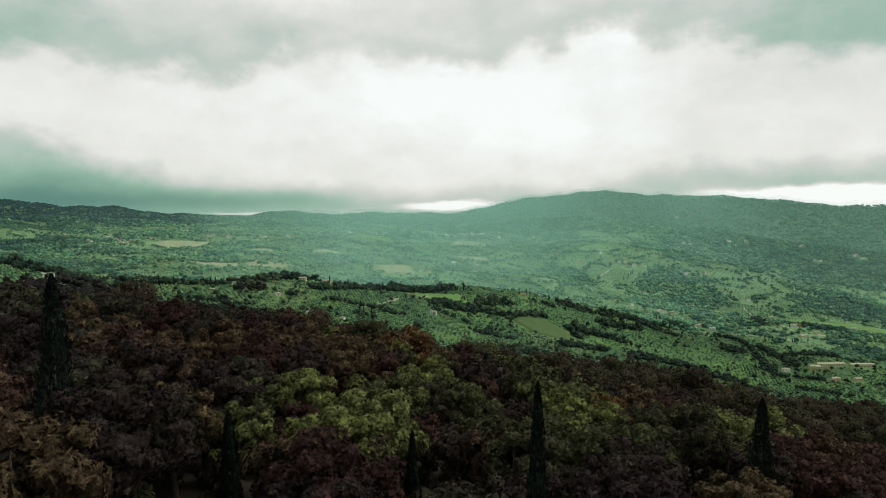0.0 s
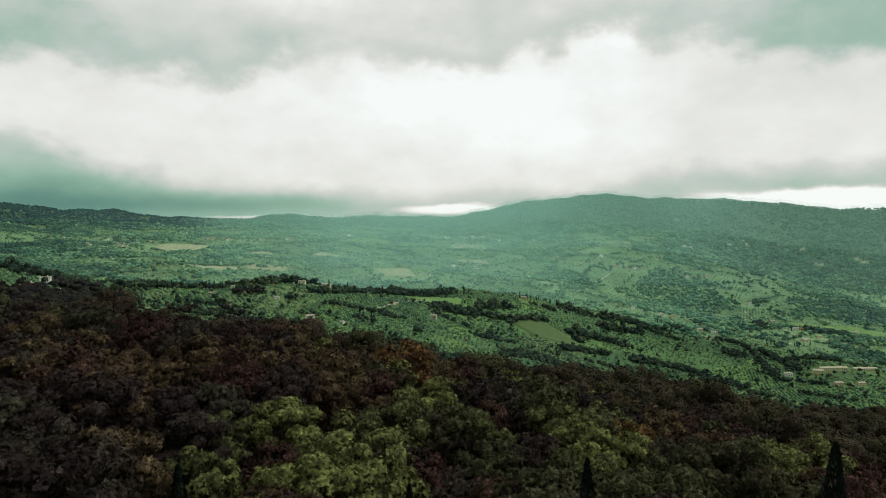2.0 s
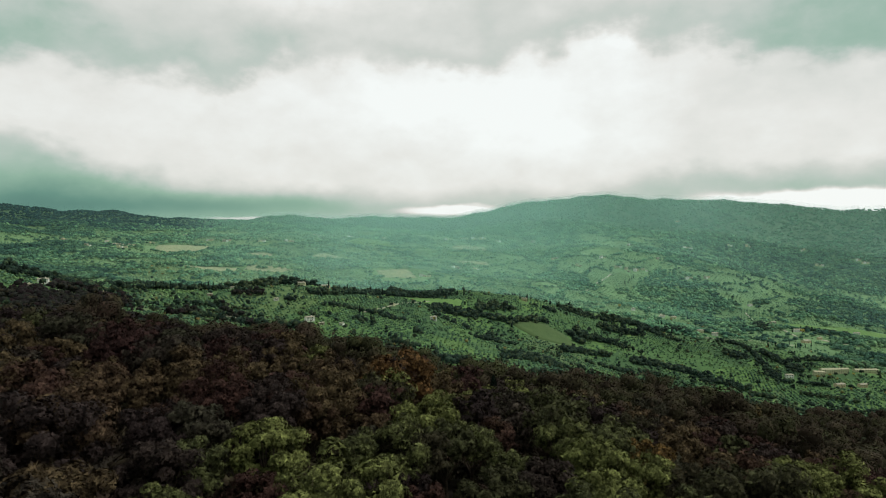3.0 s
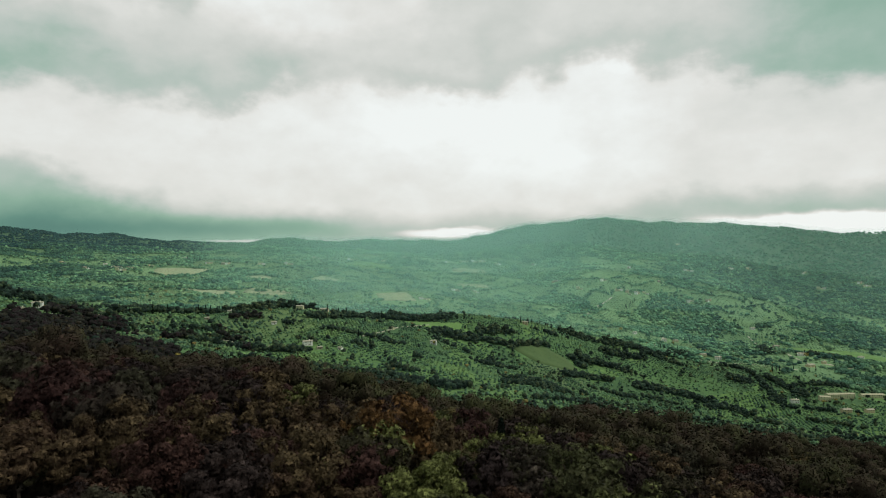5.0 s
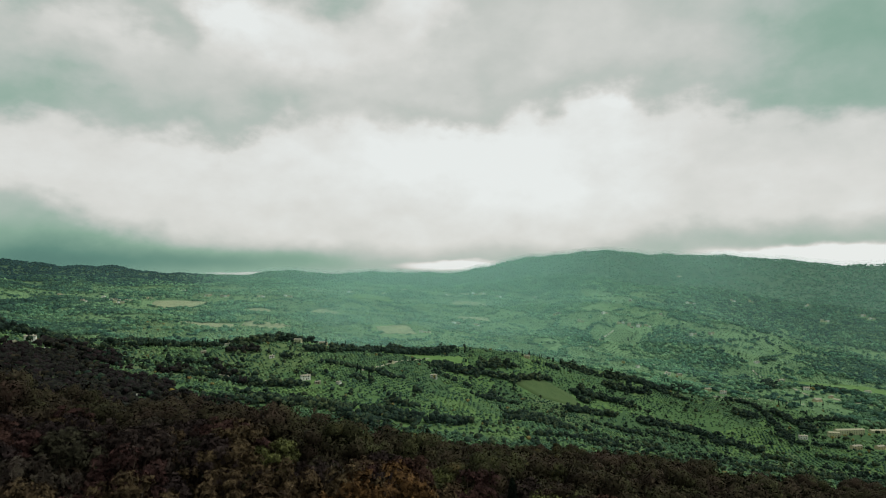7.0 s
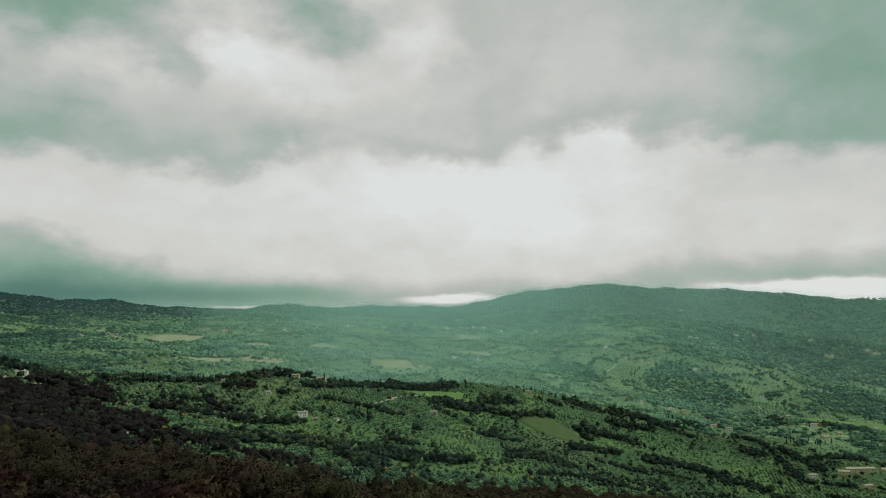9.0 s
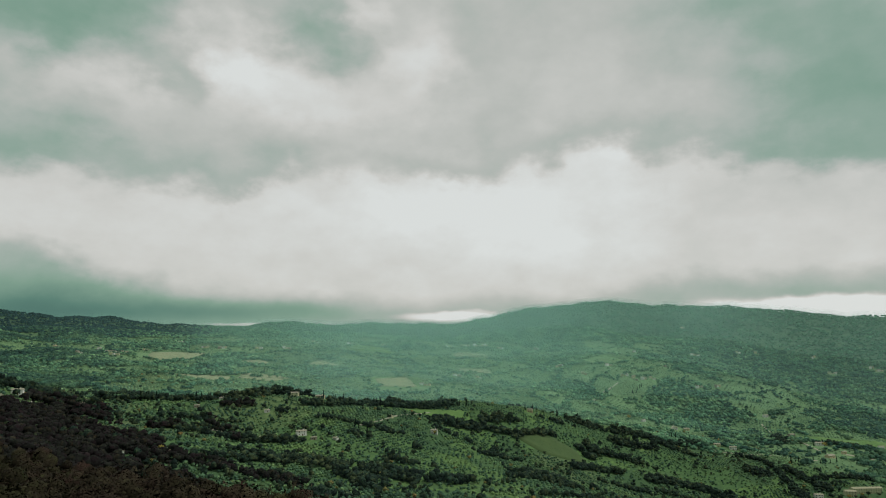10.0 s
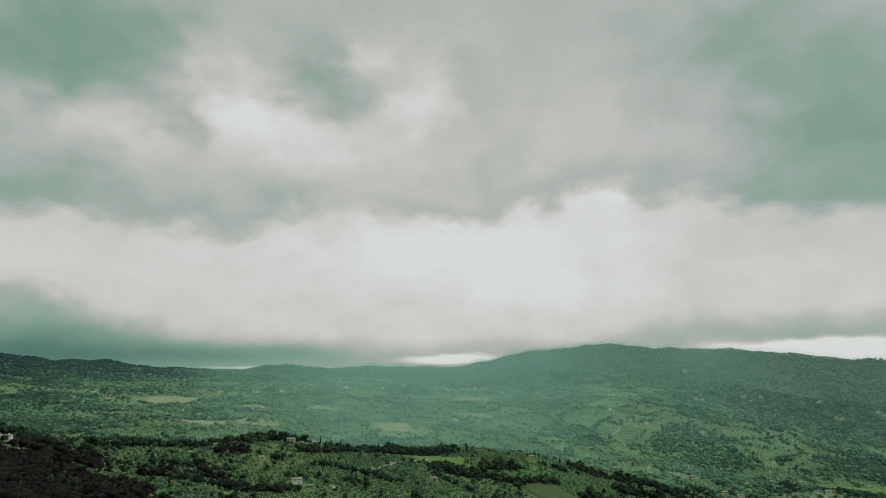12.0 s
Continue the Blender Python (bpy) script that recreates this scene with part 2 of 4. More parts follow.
def ground_build(n, bsdf):
    at = place(n)
    # parcels of meadow, olive ground and stubble, with tufts and worn soil in them
    shaken = n.vec("ADD", at, n.vec("SCALE", n.noise(at, 0.012, 3.0)[1]))
    shaken.node.inputs[1].links[0].from_node.inputs["Scale"].default_value = 70.0
    flatten = n.vec("MULTIPLY", shaken, (1, 0.8, 0))
    cell = n.add("ShaderNodeTexVoronoi")
    cell.inputs["Scale"].default_value = 0.0085
    n.link(flatten, cell.inputs["Vector"])
    split = n.add("ShaderNodeSeparateColor")
    n.link(cell.outputs["Color"], split.inputs[0])
    parcel = n.ramp(split.outputs[0], ((0.0, (0.034, 0.078, 0.034)), (0.3, (0.052, 0.118, 0.044)), (0.6, (0.084, 0.168, 0.050)),
                                       (0.82, (0.110, 0.200, 0.050)), (0.95, (0.105, 0.150, 0.066))))
    tuft = n.noise(at, 0.30, 5.0, 0.7)[0]
    broad = n.noise(n.vec("MULTIPLY", at, (1, 0.6, 1)), 0.03, 5.0, 0.65)[0]
    scrub = n.noise(at, 0.085, 4.0, 0.7)[0]
    colour = n.mix(n.ramp(tuft, ((0.42, (0, 0, 0)), (0.60, (0.85, 0.85, 0.85)))), parcel, (0.036, 0.075, 0.026))
    colour = n.mix(n.ramp(broad, ((0.48, (0, 0, 0)), (0.66, (0.5, 0.5, 0.5)))), colour, (0.050, 0.110, 0.040))
    colour = n.mix(n.ramp(scrub, ((0.49, (0, 0, 0)), (0.58, (0.75, 0.75, 0.75)))), colour, (0.040, 0.085, 0.032))
    # pastures paler with distance: hazy brightness of the far side put into the colour
    far_haze = n.ramp(n.math("DIVIDE", n.vec("LENGTH", at), 5000.0), ((0.29, (0, 0, 0)), (0.36, (1, 1, 1))))
    colour = n.mix(n.math("MULTIPLY", far_haze, n.math("MULTIPLY_ADD", split.outputs[1], 0.65, 0.25)), colour, (0.128, 0.228, 0.108))
    # the far ridge is wooded ground
    wooded = n.ramp(n.math("DIVIDE", n.vec("LENGTH", at), 5000.0), ((0.60, (0, 0, 0)), (0.70, (0.85, 0.85, 0.85))))
    mottle = n.ramp(n.noise(at, 0.028, 5.0, 0.7)[0], ((0.38, (0.022, 0.056, 0.033)), (0.62, (0.036, 0.082, 0.046))))
    colour = n.mix(wooded, colour, mottle)
    # leaf litter under the near slope's wood, with shade put into its dark colour
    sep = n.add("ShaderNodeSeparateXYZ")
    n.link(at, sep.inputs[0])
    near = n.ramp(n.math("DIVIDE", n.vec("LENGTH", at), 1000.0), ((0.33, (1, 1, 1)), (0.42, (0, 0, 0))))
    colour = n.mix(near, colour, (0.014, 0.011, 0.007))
    n.link(colour, bsdf.inputs["Base Color"])
    bump(n, bsdf, tuft, 0.6, 0.5)


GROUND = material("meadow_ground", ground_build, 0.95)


def crop(name, a, b, scale=0.25):
    def build(n, bsdf):
        at = place(n)
        rows = n.noise(n.vec("MULTIPLY", at, (1.0, 0.25, 1.0)), scale, 4.0, 0.6)[0]
        patch = n.noise(at, 0.03, 3.0)[0]
        both = n.math("ADD", n.math("MULTIPLY", rows, 0.5), n.math("MULTIPLY", patch, 0.5))
        n.link(n.ramp(both, ((0.35, a), (0.65, b))), bsdf.inputs["Base Color"])
        bump(n, bsdf, rows, 0.4, 0.3)
    return material(name, build, 0.95)


PALE_CROP = crop("pale_stubble", (0.165, 0.215, 0.125), (0.23, 0.26, 0.15))
GREEN_CROP = crop("green_grass", (0.070, 0.145, 0.042), (0.100, 0.185, 0.052))
TILLED = crop("grassy_fallow", (0.042, 0.078, 0.026), (0.060, 0.098, 0.034))


def wall_paint(name, colour):
    def build(n, bsdf):
        stain = n.noise(place(n), 0.6, 5.0, 0.6)[0]
        dark = tuple(c * 0.72 for c in colour)
        n.link(n.ramp(stain, ((0.3, dark), (0.6, colour))), bsdf.inputs["Base Color"])
    return material(name, build, 0.9)


CREAM = wall_paint("cream_stucco", (0.50, 0.51, 0.32))
OCHRE = wall_paint("ochre_stucco", (0.50, 0.44, 0.28))
WHITE = wall_paint("white_stucco", (0.74, 0.76, 0.70))
STONE = wall_paint("field_stone", (0.30, 0.29, 0.22))
TRACK = wall_paint("gravel_track", (0.33, 0.33, 0.25))


def tile_build(n, bsdf):
    at = place(n)
    rows = n.noise(n.vec("MULTIPLY", at, (3.0, 3.0, 0.6)), 1.0, 3.0)[0]
    n.link(n.ramp(rows, ((0.3, (0.19, 0.185, 0.14)), (0.65, (0.285, 0.275, 0.21)))), bsdf.inputs["Base Color"])
    bump(n, bsdf, rows, 0.5, 0.1)


ROOF = material("terracotta_tiles", tile_build)
TAN_ROOF = wall_paint("weathered_tan_tiles", (0.30, 0.30, 0.20))


def pane_build(n, bsdf):
    bsdf.inputs["Base Color"].default_value = (0.02, 0.025, 0.03, 1)
    bsdf.inputs["Roughness"].default_value = 0.15
    bsdf.inputs["Specular IOR Level"].default_value = 0.5


PANE = material("window_glass", pane_build)


def wood_build(n, bsdf):
    grain = n.noise(place(n), 3.0, 3.0)[0]
    n.link(n.ramp(grain, ((0.3, (0.06, 0.035, 0.02)), (0.7, (0.11, 0.07, 0.04)))), bsdf.inputs["Base Color"])


DOOR = material("door_wood", wood_build)


def mist_material(alpha, flank):
    """Thin wet air: lets most light through and scatters a little; densest over the middle of the valley."""
    m = bpy.data.materials.new("thin_mist")
    m.use_nodes = True
    n = Nodes(m.node_tree)
    at = place(n)
    sep = n.add("ShaderNodeSeparateXYZ")
    n.link(at, sep.inputs[0])
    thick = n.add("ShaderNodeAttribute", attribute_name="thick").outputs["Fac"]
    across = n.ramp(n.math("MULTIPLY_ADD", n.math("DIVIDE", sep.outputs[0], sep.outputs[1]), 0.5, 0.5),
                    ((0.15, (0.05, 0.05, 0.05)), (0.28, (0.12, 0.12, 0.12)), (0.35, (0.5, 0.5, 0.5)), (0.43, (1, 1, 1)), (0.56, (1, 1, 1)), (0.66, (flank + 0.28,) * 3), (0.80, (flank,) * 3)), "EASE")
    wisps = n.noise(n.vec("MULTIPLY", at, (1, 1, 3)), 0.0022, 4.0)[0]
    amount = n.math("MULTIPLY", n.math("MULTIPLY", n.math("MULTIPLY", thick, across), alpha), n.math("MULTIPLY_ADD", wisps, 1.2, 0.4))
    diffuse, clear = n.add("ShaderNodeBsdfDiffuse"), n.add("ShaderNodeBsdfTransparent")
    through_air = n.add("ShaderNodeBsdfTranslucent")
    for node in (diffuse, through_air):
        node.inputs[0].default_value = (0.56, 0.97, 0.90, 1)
    both, mixed = n.add("ShaderNodeMixShader"), n.add("ShaderNodeMixShader")
    both.inputs[0].default_value = 0.6
    n.link(diffuse.outputs[0], both.inputs[1])
    n.link(through_air.outputs[0], both.inputs[2])
    n.link(amount, mixed.inputs[0])
    n.link(clear.outputs[0], mixed.inputs[1])
    n.link(both.outputs[0], mixed.inputs[2])
    n.link(mixed.outputs[0], n.add("ShaderNodeOutputMaterial").inputs[0])
    return m

# ---- the lie of the land ----
# heights in metres against the camera's first place, by bearing (degrees) and distance
BEARINGS = np.array((-35, -23.5, -9.5, 6, 20.5, 35.0))
NEAR_AT = (0, 20, 40, 60, 90, 130, 180, 250)
NEAR = (
    (-13.5, -13.5, -13.5, -14, -15.5, -22, -32, -48),
    (-15, -15, -15, -15.5, -18, -25, -37, -54),
    (-17, -17, -17.5, -18.8, -22.2, -31.8, -45.5, -65),
    (-17.5, -17.5, -18.3, -20.8, -27.5, -38, -51, -72),
    (-18, -18, -19.5, -23, -30.5, -39, -53, -76),
    (-18.5, -18.5, -21, -26, -34.5, -47, -63, -86),
)
FAR_AT = (350, 500, 700, 900, 1100, 1300, 1500, 1800, 2200, 2600, 3000, 3500, 4000, 4300, 4700)
FAR = (
    (-53, -66, -74, -59, -80, -95, -107, -108, -96, -75, -43, 1, 54, 90, 54),
    (-75, -99, -119, -122, -110, -128, -147, -144, -126, -95, -60, -22, 8, -12, -75),
    (-96, -126, -156, -148, -124, -151, -174, -177, -145, -114, -73, -23, 19, 2, -81),
    (-104, -138, -174, -196, -200, -167, -186, -232, -215, -161, -92, 2, 87, 79, 2),
    (-104, -143, -195, -241, -286, -283, -257, -286, -285, -173, -125, -13, 116, 132, 41),
    (-97, -137, -190, -237, -278, -295, -297, -303, -322, -343, -263, -127, 16, 74, 19),
)
# the far ridge's outline: raised or lowered, by bearing
RIDGE_AT = (-35.0, -27.6, -20.3, -14.2, -9.3, -6.3, -2.3, 0.8, 2.4, 5.9, 10.9, 15.5, 21.7, 24.7, 28.8, 35.0)
RIDGE_BY = (-14, 10, -18, 2, -21, -28, -45, -80, -49, -17, 20, 6, -33, -10, -41, -30)
KNOTS = np.array(NEAR_AT + FAR_AT, float)
TABLE = np.array([a + b for a, b in zip(NEAR, FAR)], float)


def hermite(knots, rows, at):
    """Smooth curve through rows (values on the last axis) at the places given; rows: (..., n)."""
    slope = np.gradient(rows, knots, axis=-1)
    i = np.clip(np.searchsorted(knots, at) - 1, 0, len(knots) - 2)
    step = knots[i + 1] - knots[i]
    t = np.clip((at - knots[i]) / step, 0, 1)
    a, b = rows[..., i], rows[..., i + 1]
    sa_, sb_ = slope[..., i] * step, slope[..., i + 1] * step
    return ((2 * t**3 - 3 * t**2 + 1) * a + (t**3 - 2 * t**2 + t) * sa_ + (3 * t**2 - 2 * t**3) * b + (t**3 - t**2) * sb_)


def ground_z(x, y):
    """Height of the ground under (x, y), for numbers or arrays."""
    x, y = np.atleast_1d(np.asarray(x, float)), np.atleast_1d(np.asarray(y, float))
    far = np.hypot(x, y)
    bearing = np.degrees(np.arctan2(x, y))
    side = np.abs(bearing)
    z_cols = hermite(KNOTS, TABLE, far)                      # (columns, points)
    b = np.clip(bearing, -35, 35)
    i = np.clip(np.searchsorted(BEARINGS, b) - 1, 0, len(BEARINGS) - 2)
    slope = np.gradient(z_cols, BEARINGS, axis=0)
    step = BEARINGS[i + 1] - BEARINGS[i]
    t = (b - BEARINGS[i]) / step
    k = np.arange(len(far))
    a, c, sa_, sc_ = z_cols[i, k], z_cols[i + 1, k], slope[i, k] * step, slope[i + 1, k] * step
    z = (2 * t**3 - 3 * t**2 + 1) * a + (t**3 - 2 * t**2 + t) * sa_ + (3 * t**2 - 2 * t**3) * c + (t**3 - t**2) * sc_
    # behind the camera the wooded slope climbs on
    back = np.clip((side - 60) / 120, 0, 1)
    z = z * (1 - back) + back * (-14 + 0.22 * np.minimum(far, 900) - 0.12 * np.maximum(far - 900, 0))
    # folds, gullies and knolls
    w = np.clip((far - 300) / 900, 0, 1)
    z = z + w * (5.0 * np.sin(x / 83 + 1.3 * np.sin(y / 140)) * np.sin(y / 97 + 0.6) + 2.2 * np.sin(x / 37 + y / 51))
    v = np.clip((far - 1500) / 700, 0, 1) * np.clip((4150 - far) / 500, 0.25, 1)
    z = z + v * (13 * np.sin(x / 205 + 1.7 * np.sin(y / 330)) * np.sin(y / 260 + 1.0) + 6 * np.sin(x / 90 + y / 170) * np.sin(y / 120))
    z = z + np.clip((far - 3600) / 500, 0, 1) * (7 * np.sin(bearing * 0.9 + 1) + 3 * np.sin(bearing * 2.7))
    rise = np.clip((far - 2900) / 1000, 0, 1)
    z = z + rise * rise * (3 - 2 * rise) * np.interp(bearing, RIDGE_AT, RIDGE_BY)
    return z


def gz(x, y):
    return float(ground_z(x, y)[0])

# ---- helpers for things ----
def part(name, mesh, mat, parent=None, label=""):
    """Links a mesh (or a bmesh) as one object under a thing or a part."""
    if isinstance(mesh, bmesh.types.BMesh):
        data = bpy.data.meshes.new(name)
        mesh.to_mesh(data)
        mesh.free()
        mesh = data
    if mat is not None and not mesh.materials:
        mesh.materials.append(mat)
    ob = new(name, mesh)
    ob.parent = parent
    return tagged(ob, label) if label else ob


def mesh_of(name, verts, faces, mat=None, smooth=False, normals=None):
    """A mesh from arrays: verts (n, 3), faces (m, 3 or 4)."""
    verts, faces = np.asarray(verts, np.float32), np.asarray(faces, np.int32)
    me = bpy.data.meshes.new(name)
    me.vertices.add(len(verts))
    me.vertices.foreach_set("co", verts.ravel())
    m, k = faces.shape
    me.loops.add(m * k)
    me.loops.foreach_set("vertex_index", faces.ravel())
    me.polygons.add(m)
    me.polygons.foreach_set("loop_start", np.arange(0, m * k, k, dtype=np.int32))
    me.polygons.foreach_set("use_smooth", np.full(m, smooth))
    me.update(calc_edges=True)
    if normals is not None:
        me.normals_split_custom_set_from_vertices(np.asarray(normals, np.float32))
    if mat:
        me.materials.append(mat)
    return me


def box(bm, size, at, turn=0.0):
    m = Matrix.Translation(at) @ Matrix.Rotation(turn, 4, "Z") @ Matrix.Diagonal((*size, 1))
    bmesh.ops.create_cube(bm, size=1, matrix=m)


# ---- the ground: one sheet to the horizon ----
def build_ground():
    fine = np.arange(-44, 44.01, 0.45)
    bearings = np.radians(np.concatenate((fine, np.arange(50, 311, 6.0))))
    rings = np.concatenate(([0.0, 1.5], 4.0 * 1.0215 ** np.arange(0, 335)))
    rings = rings[rings < 4900]
    b, r = np.meshgrid(bearings, rings)
    x, y = (r * np.sin(b)).ravel(), (r * np.cos(b)).ravel()
    z = ground_z(x, y)
    n, k = b.shape[1], b.shape[0]
    i = np.arange(k - 1)[:, None] * n + np.arange(n)[None, :]
    j = np.arange(k - 1)[:, None] * n + (np.arange(n)[None, :] + 1) % n
    faces = np.stack((i, i + n, j + n, j), -1).reshape(-1, 4)
    z[:n] = z[:n].mean()
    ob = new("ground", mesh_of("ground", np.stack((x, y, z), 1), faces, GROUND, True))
    tagged(ob, "green valley and hillsides of meadows and groves", "ground", kind="structure")


build_ground()


def draped(name, outline, lift, mat, label, kind="structure"):
    """A patch that lies on the ground; outline: corners in plan, in order round it."""
    c = np.mean(outline, 0)
    pts = []
    n = len(outline)
    for i in range(n):
        for t in np.linspace(0, 1, 6, endpoint=False):
            pts.append(np.array(outline[i]) * (1 - t) + np.array(outline[(i + 1) % n]) * t)
    pts = np.array(pts)
    rings = [c + (pts - c) * s for s in (0.02, 0.35, 0.7, 1.0)]
    rim = c + (pts - c) * 1.01
    xy = np.concatenate(rings + [rim])
    z = ground_z(xy[:, 0], xy[:, 1]) + lift
    m = len(pts)
    z[-m:] -= lift + 1.5
    z[:m] = z[:m].mean()
    i = np.arange(4)[:, None] * m + np.arange(m)[None]
    j = np.arange(4)[:, None] * m + (np.arange(m)[None] + 1) % m
    faces = np.stack((i, i + m, j + m, j), -1).reshape(-1, 4)
    ob = new(name, mesh_of(name, np.column_stack((xy, z)), faces, mat, True))
    return tagged(ob, label, "field", "fields in the valley", kind)


def field(x, y, wide, deep, turn, mat, label, seed):
    """A field with a bowed, uneven outline."""
    rng = np.random.default_rng(seed)
    ring = []
    for p, q in ((-1, -1), (0.1, -1.1), (1, -1), (1.1, 0.1), (1, 1), (-0.1, 1.05), (-1, 1)):
        p, q = (p + rng.uniform(-0.3, 0.3)) * wide / 2, (q + rng.uniform(-0.25, 0.25)) * deep / 2
        ring.append((x + p * math.cos(turn) - q * math.sin(turn), y + p * math.sin(turn) + q * math.cos(turn)))
    draped("field", ring, 0.6, mat, label)


# x, y, width, depth, kind
FIELDS = (
    (-965, 2318, 180, 170, 0), (-677, 1821, 150, 80, 0), (-530, 1888, 126, 100, 0), (-640, 2184, 80, 60, 0),
    (-416, 2265, 80, 60, 0), (-333, 2769, 200, 110, 1), (-167, 2063, 114, 90, 0), (107, 2791, 150, 60, 0),
    (116, 2507, 112, 70, 0), (-39, 1193, 142, 60, 1), (-384, 742, 60, 22, 2), (1130, 1800, 240, 160, 1))
for k, (fx, fy, fw, fd, fk) in enumerate(FIELDS):
    field(fx, fy, fw, fd, (0.25, -0.2, 0.1)[k % 3], (PALE_CROP, GREEN_CROP, TILLED)[fk],
          ("pale stubble field among trees and hedges", "fresh green meadow between hedges", "olive-brown fallow field below the groves")[fk], 40 + k)
draped("field", ((125, 1150), (152, 1192), (190, 1205), (222, 1196), (240, 1165), (236, 1138), (205, 1122), (165, 1112)), 0.7,
       TILLED, "rounded olive-brown fallow field ringed by trees")


def track(points, wide, label, mat=TRACK):
    """A pale road that follows the ground from point to point."""
    p = np.array(points, float)
    t = np.linspace(0, len(p) - 1, 14 * (len(p) - 1) + 1)
    x, y = np.interp(t, np.arange(len(p)), p[:, 0]), np.interp(t, np.arange(len(p)), p[:, 1])
    dx, dy = np.gradient(x), np.gradient(y)
    n = np.hypot(dx, dy)
    nx, ny = -dy / n * wide / 2, dx / n * wide / 2
    m = len(x)
    v = []
    for s, drop in ((-1.25, 1.2), (-1, 0), (1, 0), (1.25, 1.2)):
        v.append(np.column_stack((x + nx * s, y + ny * s, ground_z(x, y) + 0.9 - drop)))
    i = (np.arange(3)[:, None] * m + np.arange(m - 1)[None]).ravel()
    ob = new("road", mesh_of("road", np.concatenate(v), np.stack((i, i + 1, i + m + 1, i + m), 1), mat, True))
    tagged(ob, label, "road", kind="structure")


for line, wide in ((((932, 1553), (965, 1510), (1005, 1483)), 9), (((967, 2015), (901, 1697), (893, 1556)), 4), (((617, 2328), (548, 2256), (490, 2161)), 6),
                   (((-122, 970), (-80, 1084), (-27, 1190)), 3), (((671, 1931), (526, 1579), (462, 1445)), 4), (((565, 1421), (627, 1392), (792, 1427)), 5),
                   (((-329, 873), (-265, 862), (-199, 868)), 3)):
    track(line, wide, "pale gravel road winding between the groves")

# ---- where the houses stand (built further down; trees keep clear of them) ----
# x, y, width in metres
FARMS = (
    (-470, 749, 15), (-451, 692, 11), (-430, 708, 12), (-462, 880, 14), (-452, 842, 13), (-352, 1062, 11), (-360, 979, 10),
    (-255, 969, 10), (-240, 1075, 16), (-284, 608, 11), (-277, 655, 9), (-268, 672, 10), (-187, 887, 17), (-168, 874, 10),
    (-141, 883, 9), (-86, 1069, 12), (-16, 1047, 14), (170, 1325, 15), (-205, 1105, 18))
VILLAGE = (
    (1012, 2081, 20), (985, 1884, 24), (927, 1646, 28), (597, 1466, 18), (622, 1444, 18), (852, 1481, 30), (931, 1559, 16),
    (560, 1861, 16), (636, 1958, 16), (625, 1798, 18), (658, 1805, 20), (1191, 1815, 20), (691, 1098, 22), (735, 1104, 20), (640, 1165, 18))
FAR_SIDE = (
    (1091, 2821, 34), (1312, 2896, 20), (1402, 2911, 18), (1645, 2890, 20), (845, 2474, 16), (655, 2366, 24), (717, 2351, 18),
    (750, 2357, 18), (685, 2348, 14), (890, 2289, 22), (952, 2283, 22), (1592, 2673, 28), (1787, 2723, 24), (1792, 2685, 26),
    (1259, 3403, 20), (626, 2482, 20), (803, 2742, 16), (96, 2979, 34), (149, 2982, 26), (186, 2979, 24), (253, 2925, 24), (19, 2925, 20))
FAR_HAMLETS = (
    (-189, 3101, 22), (-553, 2789, 22), (48, 2348, 24), (125, 2378, 18), (451, 2542, 30), (-59, 2060, 26), (416, 2922, 20),
    (519, 2411, 20), (-1158, 2255, 34), (-1110, 2189, 30), (-1118, 2432, 20), (-943, 2555, 24), (-855, 2504, 28), (-719, 2516, 24),
    (-619, 2555, 28), (-1109, 2735, 22), (-1416, 2366, 20), (-1255, 2378, 22), (-1178, 2102, 18), (-1107, 2258, 20), (-415, 2846, 18), (-268, 2894, 18))
APARTMENTS = ((744, 1200, 54, 11, 3, 4), (706, 1184, 18, 11, 3, -12), (812, 1212, 44, 11, 2, 2))
YARDS = np.array([(x, y, w) for x, y, w, *_ in FARMS + VILLAGE + FAR_SIDE + FAR_HAMLETS + APARTMENTS], float)


def clear_of_houses(x, y):
    """True where a tree may stand: off the houses and off the open yards on their valley side."""
    ok = np.ones(len(x), bool)
    for hx, hy, w in YARDS:
        d = math.hypot(hx, hy)
        ux, uy = hx / d, hy / d
        ahead, aside = (x - hx) * ux + (y - hy) * uy, (x - hx) * uy - (y - hy) * ux
        ok &= (np.abs(aside) > w * 0.55 + 4) | (ahead > 9) | (ahead < (-34 if d > 1300 else -18))
    return ok

